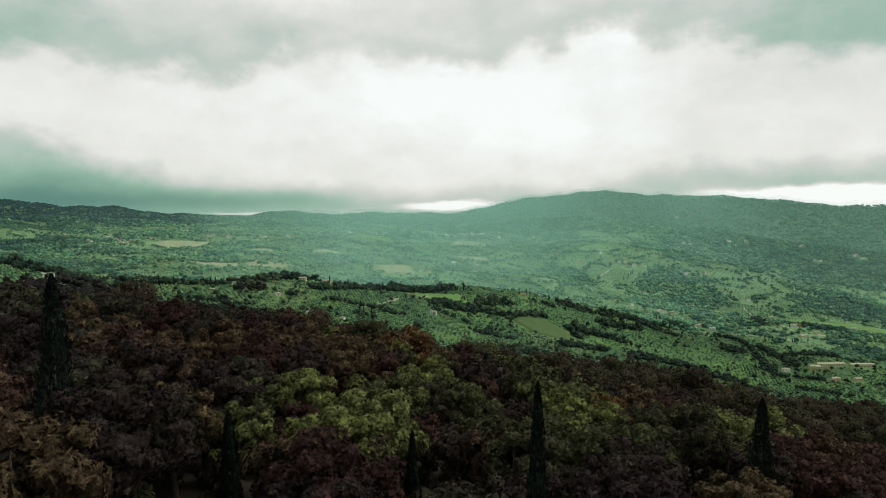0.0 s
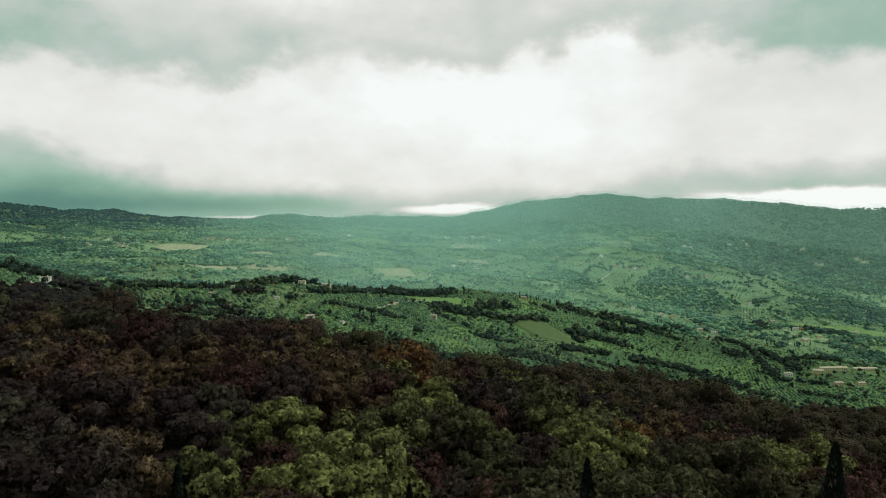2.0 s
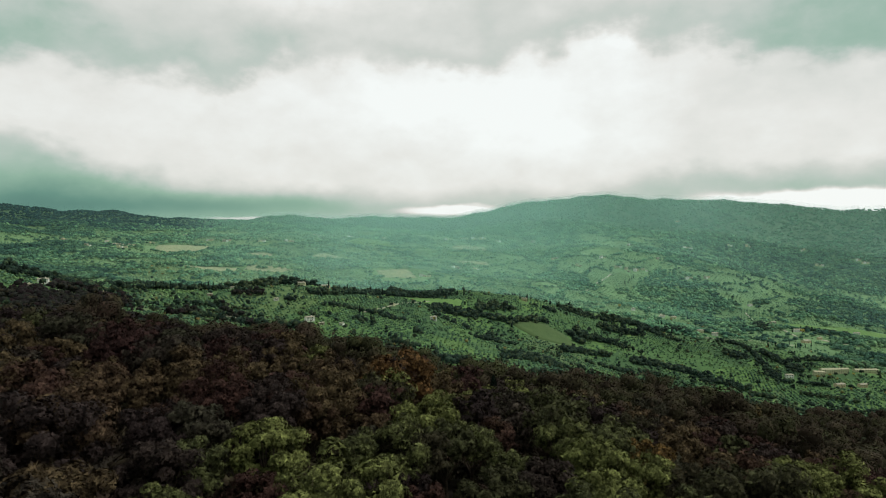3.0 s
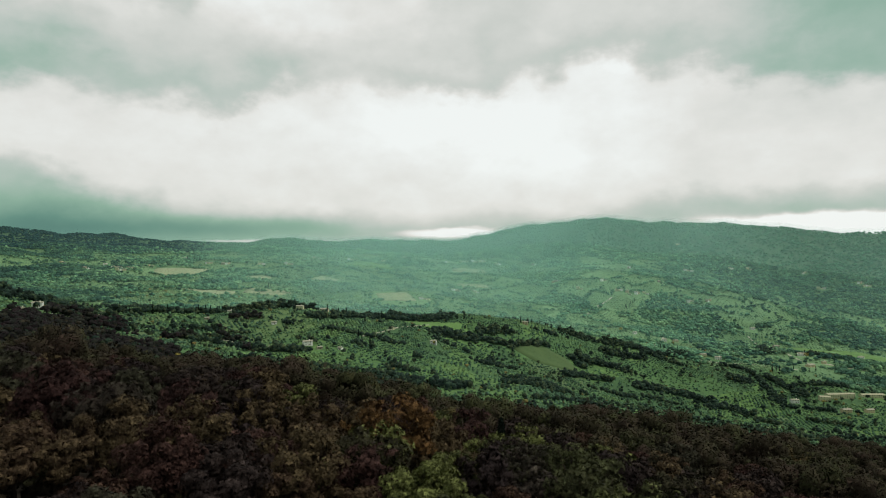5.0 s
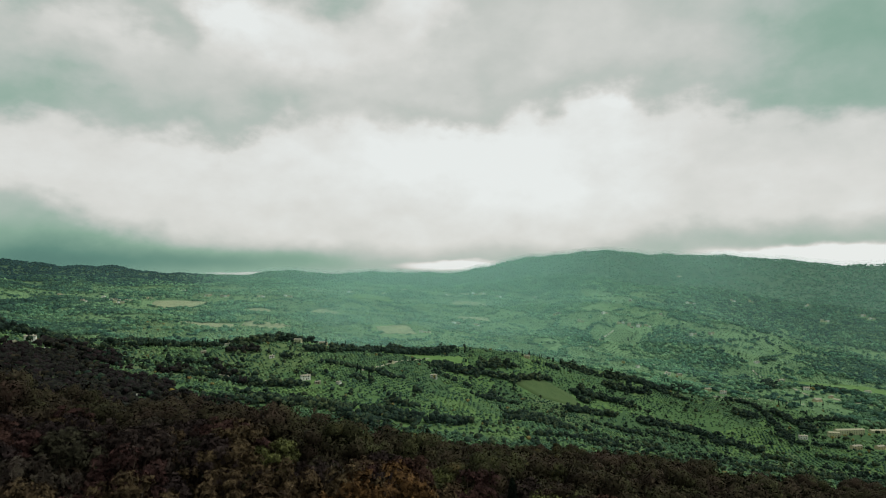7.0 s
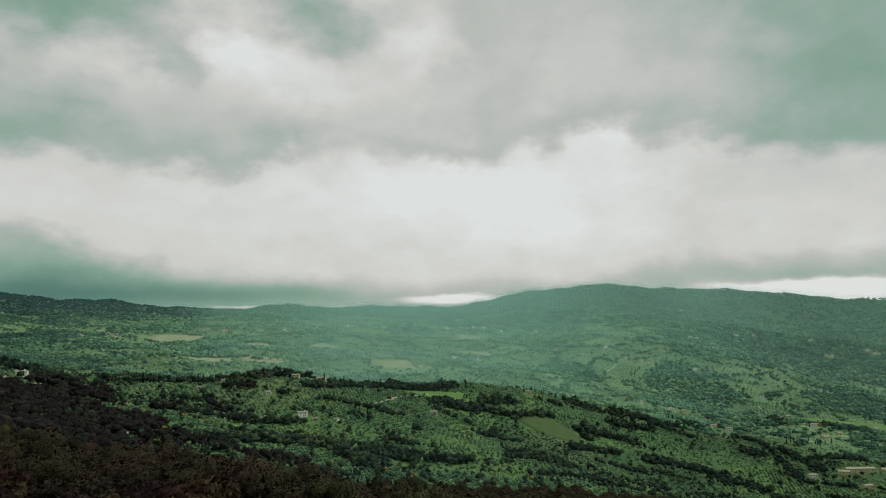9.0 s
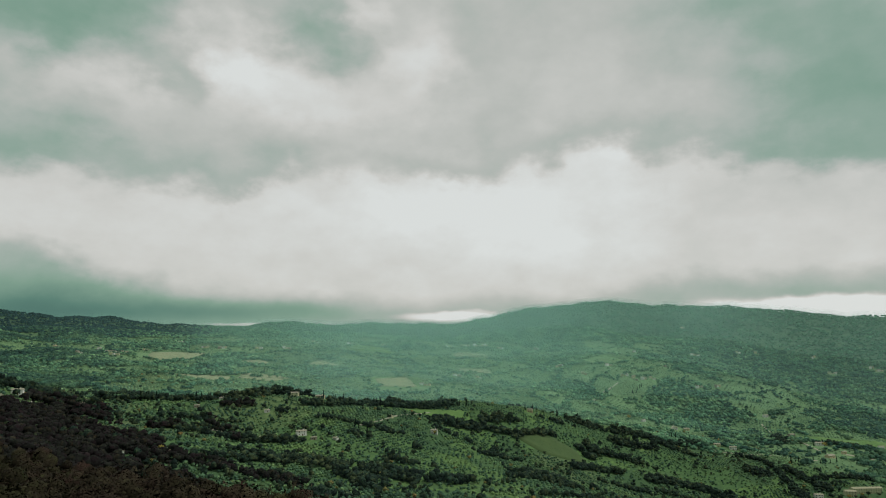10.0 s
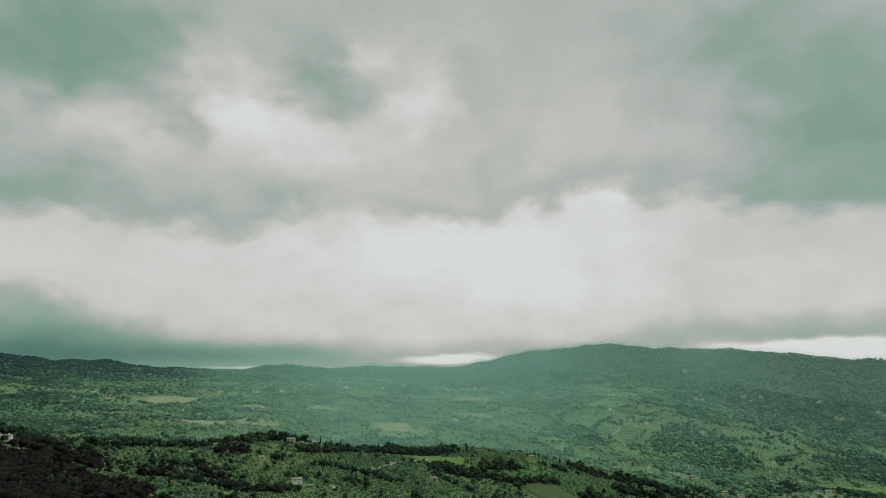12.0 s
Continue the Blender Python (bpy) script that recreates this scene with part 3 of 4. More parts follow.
# ---- trees ----
def leaf_sprays(rng, centres, radii, count, size, up=0.35):
    """Small pointed leaf sprays on the outer shells of foliage clumps; returns verts (three a spray) and their rounded normals."""
    centres, radii = np.asarray(centres, float), np.asarray(radii, float)
    pick = rng.choice(len(centres), count, p=radii[:, 0] ** 2 / (radii[:, 0] ** 2).sum())
    way = rng.normal(size=(count, 3))
    way[:, 2] += up
    way /= np.linalg.norm(way, axis=1)[:, None]
    at = centres[pick] + way * radii[pick] * (1.08 - 0.5 * rng.uniform(0, 1, (count, 1)) ** 2)
    middle = centres.mean(0) - (0, 0, 0.4)
    out = at - middle
    out = way * 0.75 + 0.45 * out / np.linalg.norm(out, axis=1)[:, None]
    face = out + rng.normal(scale=0.42, size=(count, 3))
    face /= np.linalg.norm(face, axis=1)[:, None]
    side = np.cross(face, rng.normal(size=(count, 3)))
    side /= np.linalg.norm(side, axis=1)[:, None]
    along = np.cross(face, side)
    s = size * rng.uniform(0.6, 1.4, (count, 1))
    v = np.stack((at - along * s * 0.5 - side * s * 0.42, at - along * s * 0.35 + side * s * 0.5, at + along * s * 0.75), 1).reshape(-1, 3)
    flip = np.einsum("ij,ij->i", np.cross(v[1::3] - v[0::3], v[2::3] - v[0::3]), out) < 0
    a, b = v[1::3].copy(), v[2::3].copy()
    v[1::3][flip], v[2::3][flip] = b[flip], a[flip]
    out = out + rng.normal(scale=0.5, size=(count, 3))
    out /= np.linalg.norm(out, axis=1)[:, None]
    return v, np.repeat(out, 3, 0)


def crown_clumps(rng, radius, height, base, n):
    """Centres and radii of the lumps that make up a broad, uneven crown."""
    a = rng.uniform(0, 2 * math.pi, n)
    r = radius * np.sqrt(rng.uniform(0.02, 0.62, n))
    h = base + (height - base) * (rng.uniform(0.25, 0.82, n) * (1 - 0.45 * (r / radius) ** 2))
    c = np.column_stack((r * np.cos(a), r * np.sin(a), h))
    s = radius * rng.uniform(0.75, 1.3, n) * 1.35 / math.sqrt(n + 1)
    return c, np.column_stack((s, s, s * 0.8))


def limb(verts, faces, a, b, ra, rb, sides=5):
    """A tapered branch from a to b, added to the lists."""
    a, b = Vector(a), Vector(b)
    q = (b - a).to_track_quat("Z", "Y")
    start = len(verts)
    for centre, r in ((a, ra), ((a + b) / 2 + q @ Vector((0.12 * ra, 0.2 * ra, 0)), (ra + rb) / 2), (b, rb)):
        for k in range(sides):
            t = 2 * math.pi * k / sides
            verts.append(centre + q @ Vector((r * math.cos(t), r * math.sin(t), 0)))
    for ring in (0, 1):
        for k in range(sides):
            p, o = start + ring * sides + k, start + ring * sides + (k + 1) % sides
            faces.append((p, o, o + sides, p + sides))


def broad_tree(name, seed, radius, height, leaves, size, mat, label, category, group):
    """A tree as a thing: tapered trunk with limbs, and a crown of many leaf sprays."""
    rng = np.random.default_rng(seed)
    base = height * 0.32
    c, s = crown_clumps(rng, radius, height, base, 44)
    verts, faces = [], []
    limb(verts, faces, (0, 0, -1.2), (0.1, -0.1, base), 0.17, 0.12, 7)
    for k in range(9):
        limb(verts, faces, (0.1, -0.1, base * rng.uniform(0.6, 1.0)), c[k] + (0, 0, 0.2), 0.075, 0.02)
    v, normals = leaf_sprays(rng, c, s * 0.95, leaves, size, 0.6)
    thing = tagged(new(name), label, category, group)
    part("trunk", mesh_of("trunk", verts, faces, BARK, True), None, thing, "grey-brown trunk with bare limbs")
    part("crown", mesh_of("crown", v, np.arange(len(v)).reshape(-1, 3), mat, True, normals), None, thing)
    return thing


def oak_leaves(name, stops):
    return leaf_material(name, stops, 0.5, patch=0.05, cut=26.0, grain=1.7, punch=4.5)


OAK_KINDS = (
    ("brown", oak_leaves("brown_oak_leaves", ((0.3, (0.026, 0.014, 0.013)), (0.48, (0.038, 0.021, 0.017)), (0.66, (0.052, 0.039, 0.021)))), "bushy oak with dull brown autumn leaves on the slope"),
    ("dark", oak_leaves("dark_oak_leaves", ((0.3, (0.019, 0.014, 0.014)), (0.5, (0.024, 0.018, 0.016)), (0.68, (0.028, 0.028, 0.018)))), "dark brown-green bushy oak in dense woodland"),
    ("green", oak_leaves("green_oak_leaves", ((0.3, (0.024, 0.022, 0.013)), (0.46, (0.040, 0.045, 0.020)), (0.62, (0.086, 0.098, 0.032)))), "bushy oak with yellowish green leaves on the slope"),
    ("rust", oak_leaves("rust_oak_leaves", ((0.3, (0.055, 0.030, 0.014)), (0.5, (0.080, 0.046, 0.017)), (0.68, (0.095, 0.066, 0.020)))), "oak with rust and amber autumn leaves"))
# near oaks carry more and smaller sprays than those further down the slope
OAKS = [[[broad_tree("oak_tree", 10 * i + j + 50 * far, (2.6, 2.2, 3.0)[j], (6.8, 6.0, 7.6)[j], (1950, 1700, 2200)[j] if far else (6200, 5400, 7000)[j], 0.29 if far else 0.19,
                     mat, label, "oak tree", "oaks on the near slope") for j in range(3)] for i, (kind, mat, label) in enumerate(OAK_KINDS)] for far in (0, 1)]
used = set()


def plant(base, key, x, y, scale, rng, sink=0.0):
    """The first time the thing itself is moved into place, later a copy of it."""
    m = pose(x, y, gz(x, y) - sink, rng.uniform(-4, 4), rng.uniform(-4, 4), rng.uniform(0, 360)) @ Matrix.Scale(scale, 4)
    if key in used:
        ob = copy_thing(base, m)
        ob.scale = (scale,) * 3
        return ob
    used.add(key)
    base.matrix_basis = m
    return base


def slope_spots(rng, near, far, gap):
    """Uneven spots about gap metres apart on the wedge of slope ahead."""
    out = []
    for y in np.arange(0, far, gap):
        for x in np.arange(-0.95 * far, 0.95 * far, gap):
            px, py = x + rng.uniform(-0.45, 0.45) * gap, y + rng.uniform(-0.45, 0.45) * gap
            r = math.hypot(px, py)
            if near < r < far and abs(math.degrees(math.atan2(px, py))) < 41:
                out.append((px, py))
    return out


# oaks that stand out: x, y, kind, scale
MARKED = ((-9.9, 44.8, 2, 1.05), (-11.5, 34.5, 2, 1.0), (-4.5, 69.5, 3, 1.25), (-1.9, 48.5, 2, 1.0), (2.5, 42.4, 2, 1.05), (5.5, 37.5, 2, 0.95),
          (-17.9, 62.7, 0, 1.1), (-13.2, 38.0, 1, 1.1), (-7.4, 35.3, 2, 0.85), (12.6, 48.7, 2, 0.95), (-1.5, 28.0, 3, 0.8), (19.5, 51.1, 0, 0.95))
# x, y, height of the tip, radius
SLOPE_CYPRESSES = ((-16.2, 26.0, -2.5, 1.25), (-10.9, 31.5, -10.0, 0.68), (-8.2, 30.4, -11.5, 0.5), (-1.7, 34.3, -12.0, 0.55),
                   (3.2, 21.0, -5.7, 0.75), (18.5, 36.0, -10.7, 1.3), (6.4, 93.0, -20.6, 1.3), (-27, 150, -27, 1.2))
rng = np.random.default_rng(7)
for k, (x, y, kind, scale) in enumerate(MARKED):
    plant(OAKS[y > 58][kind][k % 3], (y > 58, kind, k % 3), x, y, scale, rng)
for x, y in slope_spots(rng, 23, 100, 4.1):
    if min((x - a) ** 2 + (y - b) ** 2 for a, b, _, _ in MARKED) < 7 or any(abs(x - a) < 1.9 and b - 8 < y < b + 1.5 for a, b, _, _ in SLOPE_CYPRESSES):
        continue
    green = (0.72 * math.exp(-((x - 9) / 12) ** 2) + 0.04) * (1.0 if y < 74 else 0.7)
    draw = rng.uniform()
    kind = 2 if draw < green else (3 if draw > 0.993 else (1 if draw > (0.45 if x < -10 else 0.80) else 0))
    j = int(rng.integers(3))
    plant(OAKS[y > 58][kind][j], (y > 58, kind, j), x, y, rng.uniform(0.78, 1.18), rng)
for far in (0, 1):                           # models that no spot has called for
    for kind in range(4):
        for j in range(3):
            if (far, kind, j) not in used:
                for ob in (*OAKS[far][kind][j].children, OAKS[far][kind][j]):
                    bpy.data.objects.remove(ob)


def shell(sides):
    """A faceted round shell, open underneath: verts and triangles."""
    bm = bmesh.new()
    bmesh.ops.create_icosphere(bm, subdivisions=sides, radius=1.0)
    v = np.array([p.co[:] for p in bm.verts])
    f = np.array([[p.index for p in face.verts] for face in bm.faces if face.calc_center_median().z > -0.6])
    bm.free()
    return v, f


def dome():
    """The simplest round crown, for far trees: two rings and a cap."""
    low = [(math.cos(2 * math.pi * k / 5), math.sin(2 * math.pi * k / 5), -0.25) for k in range(5)]
    top = [(0.62 * math.cos(2 * math.pi * k / 3 + 0.3), 0.62 * math.sin(2 * math.pi * k / 3 + 0.3), 0.78) for k in range(3)]
    return np.array(low + top), np.array(((0, 1, 5), (1, 6, 5), (1, 2, 6), (2, 3, 6), (3, 7, 6), (3, 4, 7), (4, 0, 7), (0, 5, 7), (5, 6, 7)))


SHELLS = {0: dome(), 1: shell(1)}


def crown_model(rng, lumps, sides, sprays, leaf, squat):
    """One crown, a metre across: uneven lumps of foliage with loose sprays standing out of them."""
    if lumps == 1:
        c, s = np.array([[0, 0, 0.46 * squat]]), np.array([[0.5, 0.5, 0.46 * squat]])
    else:
        c, s = crown_clumps(rng, 0.5, squat, 0.1, lumps)
    v0, f0 = SHELLS[sides]
    verts, normals, faces = [], [], []
    middle = c.mean(0) - (0, 0, 0.2)
    for centre, size in zip(c, s):
        a = rng.uniform(0, 2 * math.pi)
        turn = np.array(((math.cos(a), -math.sin(a), 0), (math.sin(a), math.cos(a), 0), (0, 0, 1)))
        ball = v0 @ turn.T
        v = centre + ball * size * (0.78 if sprays > 100 else 1.0) * (1 + rng.normal(0, 0.16, (len(v0), 1)))
        out = v - middle
        n = ball + 0.3 * out / np.linalg.norm(out, axis=1)[:, None]
        faces.append(f0 + sum(map(len, verts)))
        verts.append(v)
        normals.append(n / np.linalg.norm(n, axis=1)[:, None])
    if sprays:
        v, n = leaf_sprays(rng, c, s * 1.06, sprays, leaf)
        faces.append(np.arange(len(v)).reshape(-1, 3) + sum(map(len, verts)))
        verts.append(v)
        normals.append(n)
    return np.concatenate(verts), np.concatenate(normals), np.concatenate(faces)


def many_trees(name, spots, sizes, lumps, sides, sprays, leaf, mat, seed, label, category, squat=1.0, models=8):
    """Many small trees as one mass of foliage, each with its own clumps and its foot in the ground."""
    rng = np.random.default_rng(seed)
    xy, sizes = np.asarray(spots, float), np.asarray(sizes, float)
    z = ground_z(xy[:, 0], xy[:, 1])
    turn, kind = rng.uniform(0, 2 * math.pi, len(xy)), rng.integers(0, models, len(xy))
    tall = rng.uniform(0.8, 1.25, len(xy))
    verts, normals, faces, start = [], [], [], 0
    for k in range(models):
        v, m, f = crown_model(rng, lumps, sides, sprays, leaf, squat)
        on = np.flatnonzero(kind == k)
        c, s = np.cos(turn[on])[:, None], np.sin(turn[on])[:, None]
        size = sizes[on][:, None]
        verts.append(np.stack(((v[:, 0] * c - v[:, 1] * s) * size + xy[on, :1], (v[:, 0] * s + v[:, 1] * c) * size + xy[on, 1:],
                               (v[:, 2] - 0.06) * size * tall[on][:, None] + z[on][:, None]), -1).reshape(-1, 3))
        normals.append(np.stack((m[:, 0] * c - m[:, 1] * s, m[:, 0] * s + m[:, 1] * c, np.broadcast_to(m[:, 2], (len(on), len(v)))), -1).reshape(-1, 3))
        faces.append((f[None] + start + len(v) * np.arange(len(on))[:, None, None]).reshape(-1, 3))
        start += len(v) * len(on)
    ob = new(name, mesh_of(name, np.concatenate(verts), np.concatenate(faces), mat, True, np.concatenate(normals)))
    return tagged(ob, label, category, kind="stuff")


spots = slope_spots(rng, 100, 134, 4.2)
many_trees("woodland", spots, rng.choice((5.0, 6.0, 6.8, 7.6, 9.2), len(spots)) * rng.uniform(0.9, 1.1, len(spots)), 12, 1, 560, 0.05, WOODLAND, 21, "dense brown and green oak woodland over the slope", "woodland", 1.2)
spots = slope_spots(rng, 134, 225, 5.8)
many_trees("woodland", spots, rng.uniform(6.4, 11, len(spots)), 8, 1, 220, 0.072, WOODLAND, 22, "dense dark oak woodland on the lower slope", "woodland", 1.05)
spots = slope_spots(rng, 225, 370, 6.6)
many_trees("woodland", spots, rng.uniform(7.0, 11.5, len(spots)), 5, 1, 110, 0.095, WOODLAND, 24, "dark oak woodland at the foot of the slope", "woodland", 1.05)


def in_the_wood(x, y, over=0.0):
    """True on the foot of the slope as far as the wood runs out into the groves; over: metres past that edge."""
    x, y = np.asarray(x, float), np.asarray(y, float)
    b = np.degrees(np.arctan2(x, y))
    edge = np.interp(b, (-40, -20, -10, 0, 10, 15, 19, 23, 40), (390, 420, 450, 500, 590, 660, 690, 400, 375))
    return np.hypot(x, y) < edge + 22 * np.sin(b * 1.9) + 10 * np.sin(b * 5.3) + over


spots = np.array(slope_spots(rng, 370, 730, 7.4))
spots = spots[in_the_wood(spots[:, 0], spots[:, 1])]
many_trees("woodland", spots, rng.uniform(7.0, 12.0, len(spots)), 4, 1, 34, 0.13, WOODLAND, 26, "autumn-brown wood running out into the groves", "woodland", 1.05)


spots = slope_spots(rng, 18, 100, 2.3)
many_trees("undergrowth", spots, rng.uniform(1.6, 2.9, len(spots)), 3, 1, 14, 0.2, WOODLAND, 23, "dark brushwood under the oaks", "undergrowth", 0.9)

# the wood goes on beside and behind the flight's start
rear = np.random.default_rng(8)
spots = [(x, y) for x, y in rear.uniform(-115, 115, (800, 2))
         if 62 < math.hypot(x, y) < 115 and (math.hypot(x, y) < 15 or abs(math.degrees(math.atan2(x, y))) > 43)]
spots += [(x, y) for x in np.arange(-60, 61, 4.3) for y in np.arange(-60, 61, 4.3)
          if 4 < math.hypot(x, y) < 62 and (math.hypot(x, y) < 16 or abs(math.degrees(math.atan2(x, y))) > 41)]
spots = np.array(spots) + rear.uniform(-1.6, 1.6, (len(spots), 2))
many_trees("woodland", spots, rear.uniform(4.8, 7.0, len(spots)), 7, 1, 120, 0.1, WOODLAND, 25, "brown oak woodland over the upper slope", "woodland", 1.0)


def cypress(seed, height, radius, leaves, size, label, group):
    """A slim spire: short trunk and a crown of upright sprays."""
    r = np.random.default_rng(seed)
    t = r.uniform(0, 1, leaves) ** 1.15
    a = r.uniform(0, 2 * math.pi, leaves)
    fat = radius * np.minimum(1, (1 - t) ** 0.62 * 1.18) * (0.85 + 0.15 * np.sin(7 * t + a * 2)) * r.uniform(0.65, 1.05, leaves)
    at = np.column_stack((fat * np.cos(a), fat * np.sin(a), height * (0.06 + 0.94 * t)))
    out = np.column_stack((np.cos(a), np.sin(a), np.zeros(leaves)))
    side = np.column_stack((-np.sin(a), np.cos(a), np.zeros(leaves)))
    s = size * r.uniform(0.6, 1.3, (leaves, 1))
    up = np.array((0, 0, 1.0)) + out * 0.22
    v = np.stack((at - up * s, at + side * s * 0.4 + out * s * 0.1, at + up * s, at - side * s * 0.4 + out * s * 0.1), 1).reshape(-1, 3)
    verts, faces = [], []
    limb(verts, faces, (0, 0, -0.8), (0, 0, height * 0.8), radius * 0.22, 0.03, 6)
    thing = tagged(new("cypress_tree"), label, "cypress", group)
    part("trunk", mesh_of("trunk", verts, faces, BARK, True), None, thing)
    part("crown", mesh_of("crown", v, np.arange(leaves * 4).reshape(-1, 4), CYPRESS), None, thing)
    return thing


for k, (x, y, tip, radius) in enumerate(SLOPE_CYPRESSES):
    foot = gz(x, y)
    ob = cypress(60 + k, tip - foot, radius, 3000, 0.13, "slender dark cypress rising out of the oak wood", "cypresses on the near slope")
    ob.matrix_basis = pose(x, y, foot)


# ---- groves, hedges and woods of the valley ----
def parcels(rng, gap, near, far):
    """Parcels of land as seeds: place, bearing of the rows, spacing and use."""
    out = []
    for y in np.arange(near * 0.7, far, gap):
        for x in np.arange(-0.75 * far, 0.75 * far, gap):
            px, py = x + rng.uniform(-0.4, 0.4) * gap, y + rng.uniform(-0.4, 0.4) * gap
            r = math.hypot(px, py)
            if near * 0.9 < r < far * 1.05 and abs(math.degrees(math.atan2(px, py))) < 40:
                out.append((px, py, rng.uniform(-0.6, 0.6) + (0 if rng.uniform() < 0.6 else 0.8), rng.uniform(6.2, 7.8), rng.uniform()))
    return np.array(out)


def free_of_fields(x, y):
    ok = np.hypot((x - 185) / 62, (y - 1158) / 48) > 1
    for fx, fy, fw, fd, _ in FIELDS:
        ok &= (np.abs(x - fx) > fw * 0.52) | (np.abs(y - fy) > fd * 0.52)
    return ok


# woods and belts of trees, as bands from x, y to x, y with a width
WOODS = (
    (-560, 770, -440, 860, 30), (-97, 1165, 10, 1290, 24), (-25, 1129, 61, 1144, 20),
    (255, 1375, 385, 1440, 24), (253, 1234, 290, 1210, 22), (330, 1330, 430, 1370, 18), (60, 1190, 130, 1215, 14),
    (450, 1190, 540, 1110, 16))
SLOPE_WOODS = (
    (-350, 722, -270, 682, 14), (-430, 610, -259, 540, 70), (-330, 450, -190, 410, 80), (-260, 520, -170, 470, 40),
    (-420, 600, -276, 660, 60), (-330, 480, -230, 530, 70), (-268, 640, -130, 650, 24))
HEDGES = (
    (-235, 705, -153, 791, 9), (-153, 791, -91, 782, 10), (-91, 782, -29, 745, 12), (116, 1158, 200, 1222, 7),
    (81, 873, 186, 956, 10), (362, 1173, 465, 1200, 10), (-352, 841, -262, 830, 6), (-262, 830, -168, 864, 6),
    (388, 1453, 511, 1361, 12), (598, 1382, 638, 1340, 10), (638, 1340, 619, 1159, 8), (522, 1085, 551, 1052, 12),
    (-199, 1090, -95, 1151, 9), (-180, 960, -60, 985, 5), (40, 1010, 120, 1040, 6), (240, 1050, 330, 1100, 6), (700, 1260, 860, 1290, 10))
TREE_BELTS = (
    (-501, 960, -350, 1055, 7), (-350, 1060, -300, 1085, 8),
    (-244, 820, -195, 852, 6), (-210, 712, -161, 779, 14), (-161, 779, -122, 769, 14), (-121, 764, -72, 701, 14), (-82, 795, -43, 768, 12),
    (-40, 778, -32, 749, 12), (-19, 764, 30, 784, 10), (-213, 1003, -166, 1034, 9), (-169, 1054, -109, 1195, 7), (-19, 1135, 65, 1159, 16),
    (65, 1159, 116, 1157, 10), (-46, 944, -36, 934, 9), (98, 912, 171, 965, 10), (65, 1011, 85, 1040, 8), (115, 1150, 190, 1214, 6),
    (237, 1209, 250, 1173, 13), (292, 1217, 365, 1249, 9), (201, 1077, 299, 1165, 8), (349, 1163, 464, 1200, 17), (571, 1284, 609, 1259, 18),
    (929, 1871, 854, 1678, 18), (655, 1307, 683, 1198, 12), (945, 1645, 1130, 1751, 9), (604, 1187, 621, 1126, 12), (385, 1440, 470, 1420, 14),
    (470, 1400, 560, 1470, 14))
DARK_BELTS = ((-430, 640, -300, 720, 50), (-460, 740, -380, 800, 30),
    (-418, 623, -418, 672, 12), (-363, 544, -350, 607, 30), (-368, 629, -295, 623, 14), (-400, 612, -411, 752, 10), (-349, 802, -328, 862, 8),
    (-331, 920, -313, 916, 14), (-311, 887, -244, 820, 6), (-334, 998, -288, 989, 18), (-470, 800, -420, 850, 16))


def off_the_belts(x, y):
    """True where a grove may stand: clear of the belts of larger trees."""
    ok = np.ones(len(x), bool)
    for x0, y0, x1, y1, wide in WOODS + HEDGES + TREE_BELTS + DARK_BELTS:
        dx, dy = x1 - x0, y1 - y0
        t = np.clip(((x - x0) * dx + (y - y0) * dy) / (dx * dx + dy * dy), 0, 1)
        ok &= np.hypot(x - x0 - t * dx, y - y0 - t * dy) > wide * 0.45 + 4
    return ok


def grove(rng, near, far, gap, wide, apart=1.0):
    """Tree rows, parcel by parcel; returns spots."""
    seeds = parcels(rng, gap, near, far)
    out = []
    for k, (px, py, a, step, use) in enumerate(seeds):
        step *= apart
        m = int(gap * 0.75 / step) + 1
        i, j = np.meshgrid(np.arange(-m, m + 1) * step, np.arange(-m, m + 1) * step * wide)
        loose, full = (2.4, rng.uniform(0.45, 0.9)) if use < 0.42 else (0.6, rng.uniform(0.7, 0.95))
        i, j = i.ravel() + rng.normal(0, loose, i.size), j.ravel() + rng.normal(0, loose * 0.7, i.size)
        x, y = px + i * math.cos(a) - j * math.sin(a), py + i * math.sin(a) + j * math.cos(a)
        close = np.argmin((x[:, None] - seeds[None, :, 0]) ** 2 + (y[:, None] - seeds[None, :, 1]) ** 2, 1) == k
        r = np.hypot(x, y)
        keep = close & (r > near) & (r < far) & (np.abs(np.degrees(np.arctan2(x, y))) < 39) & free_of_fields(x, y) & clear_of_houses(x, y) & off_the_belts(x, y) & ~in_the_wood(x, y, 6.0) & (rng.uniform(size=x.size) < full)
        out.append(np.column_stack((x[keep], y[keep])))
    return np.concatenate(out)


rng = np.random.default_rng(11)
spots = grove(rng, 400, 1480, 95, 1.0, 0.9)
many_trees("olive_grove", spots, rng.uniform(3.0, 4.7, len(spots)), 1, 1, 4, 0.36, OLIVE, 31, "grey-green olive trees planted in rows", "olive grove", 0.85)


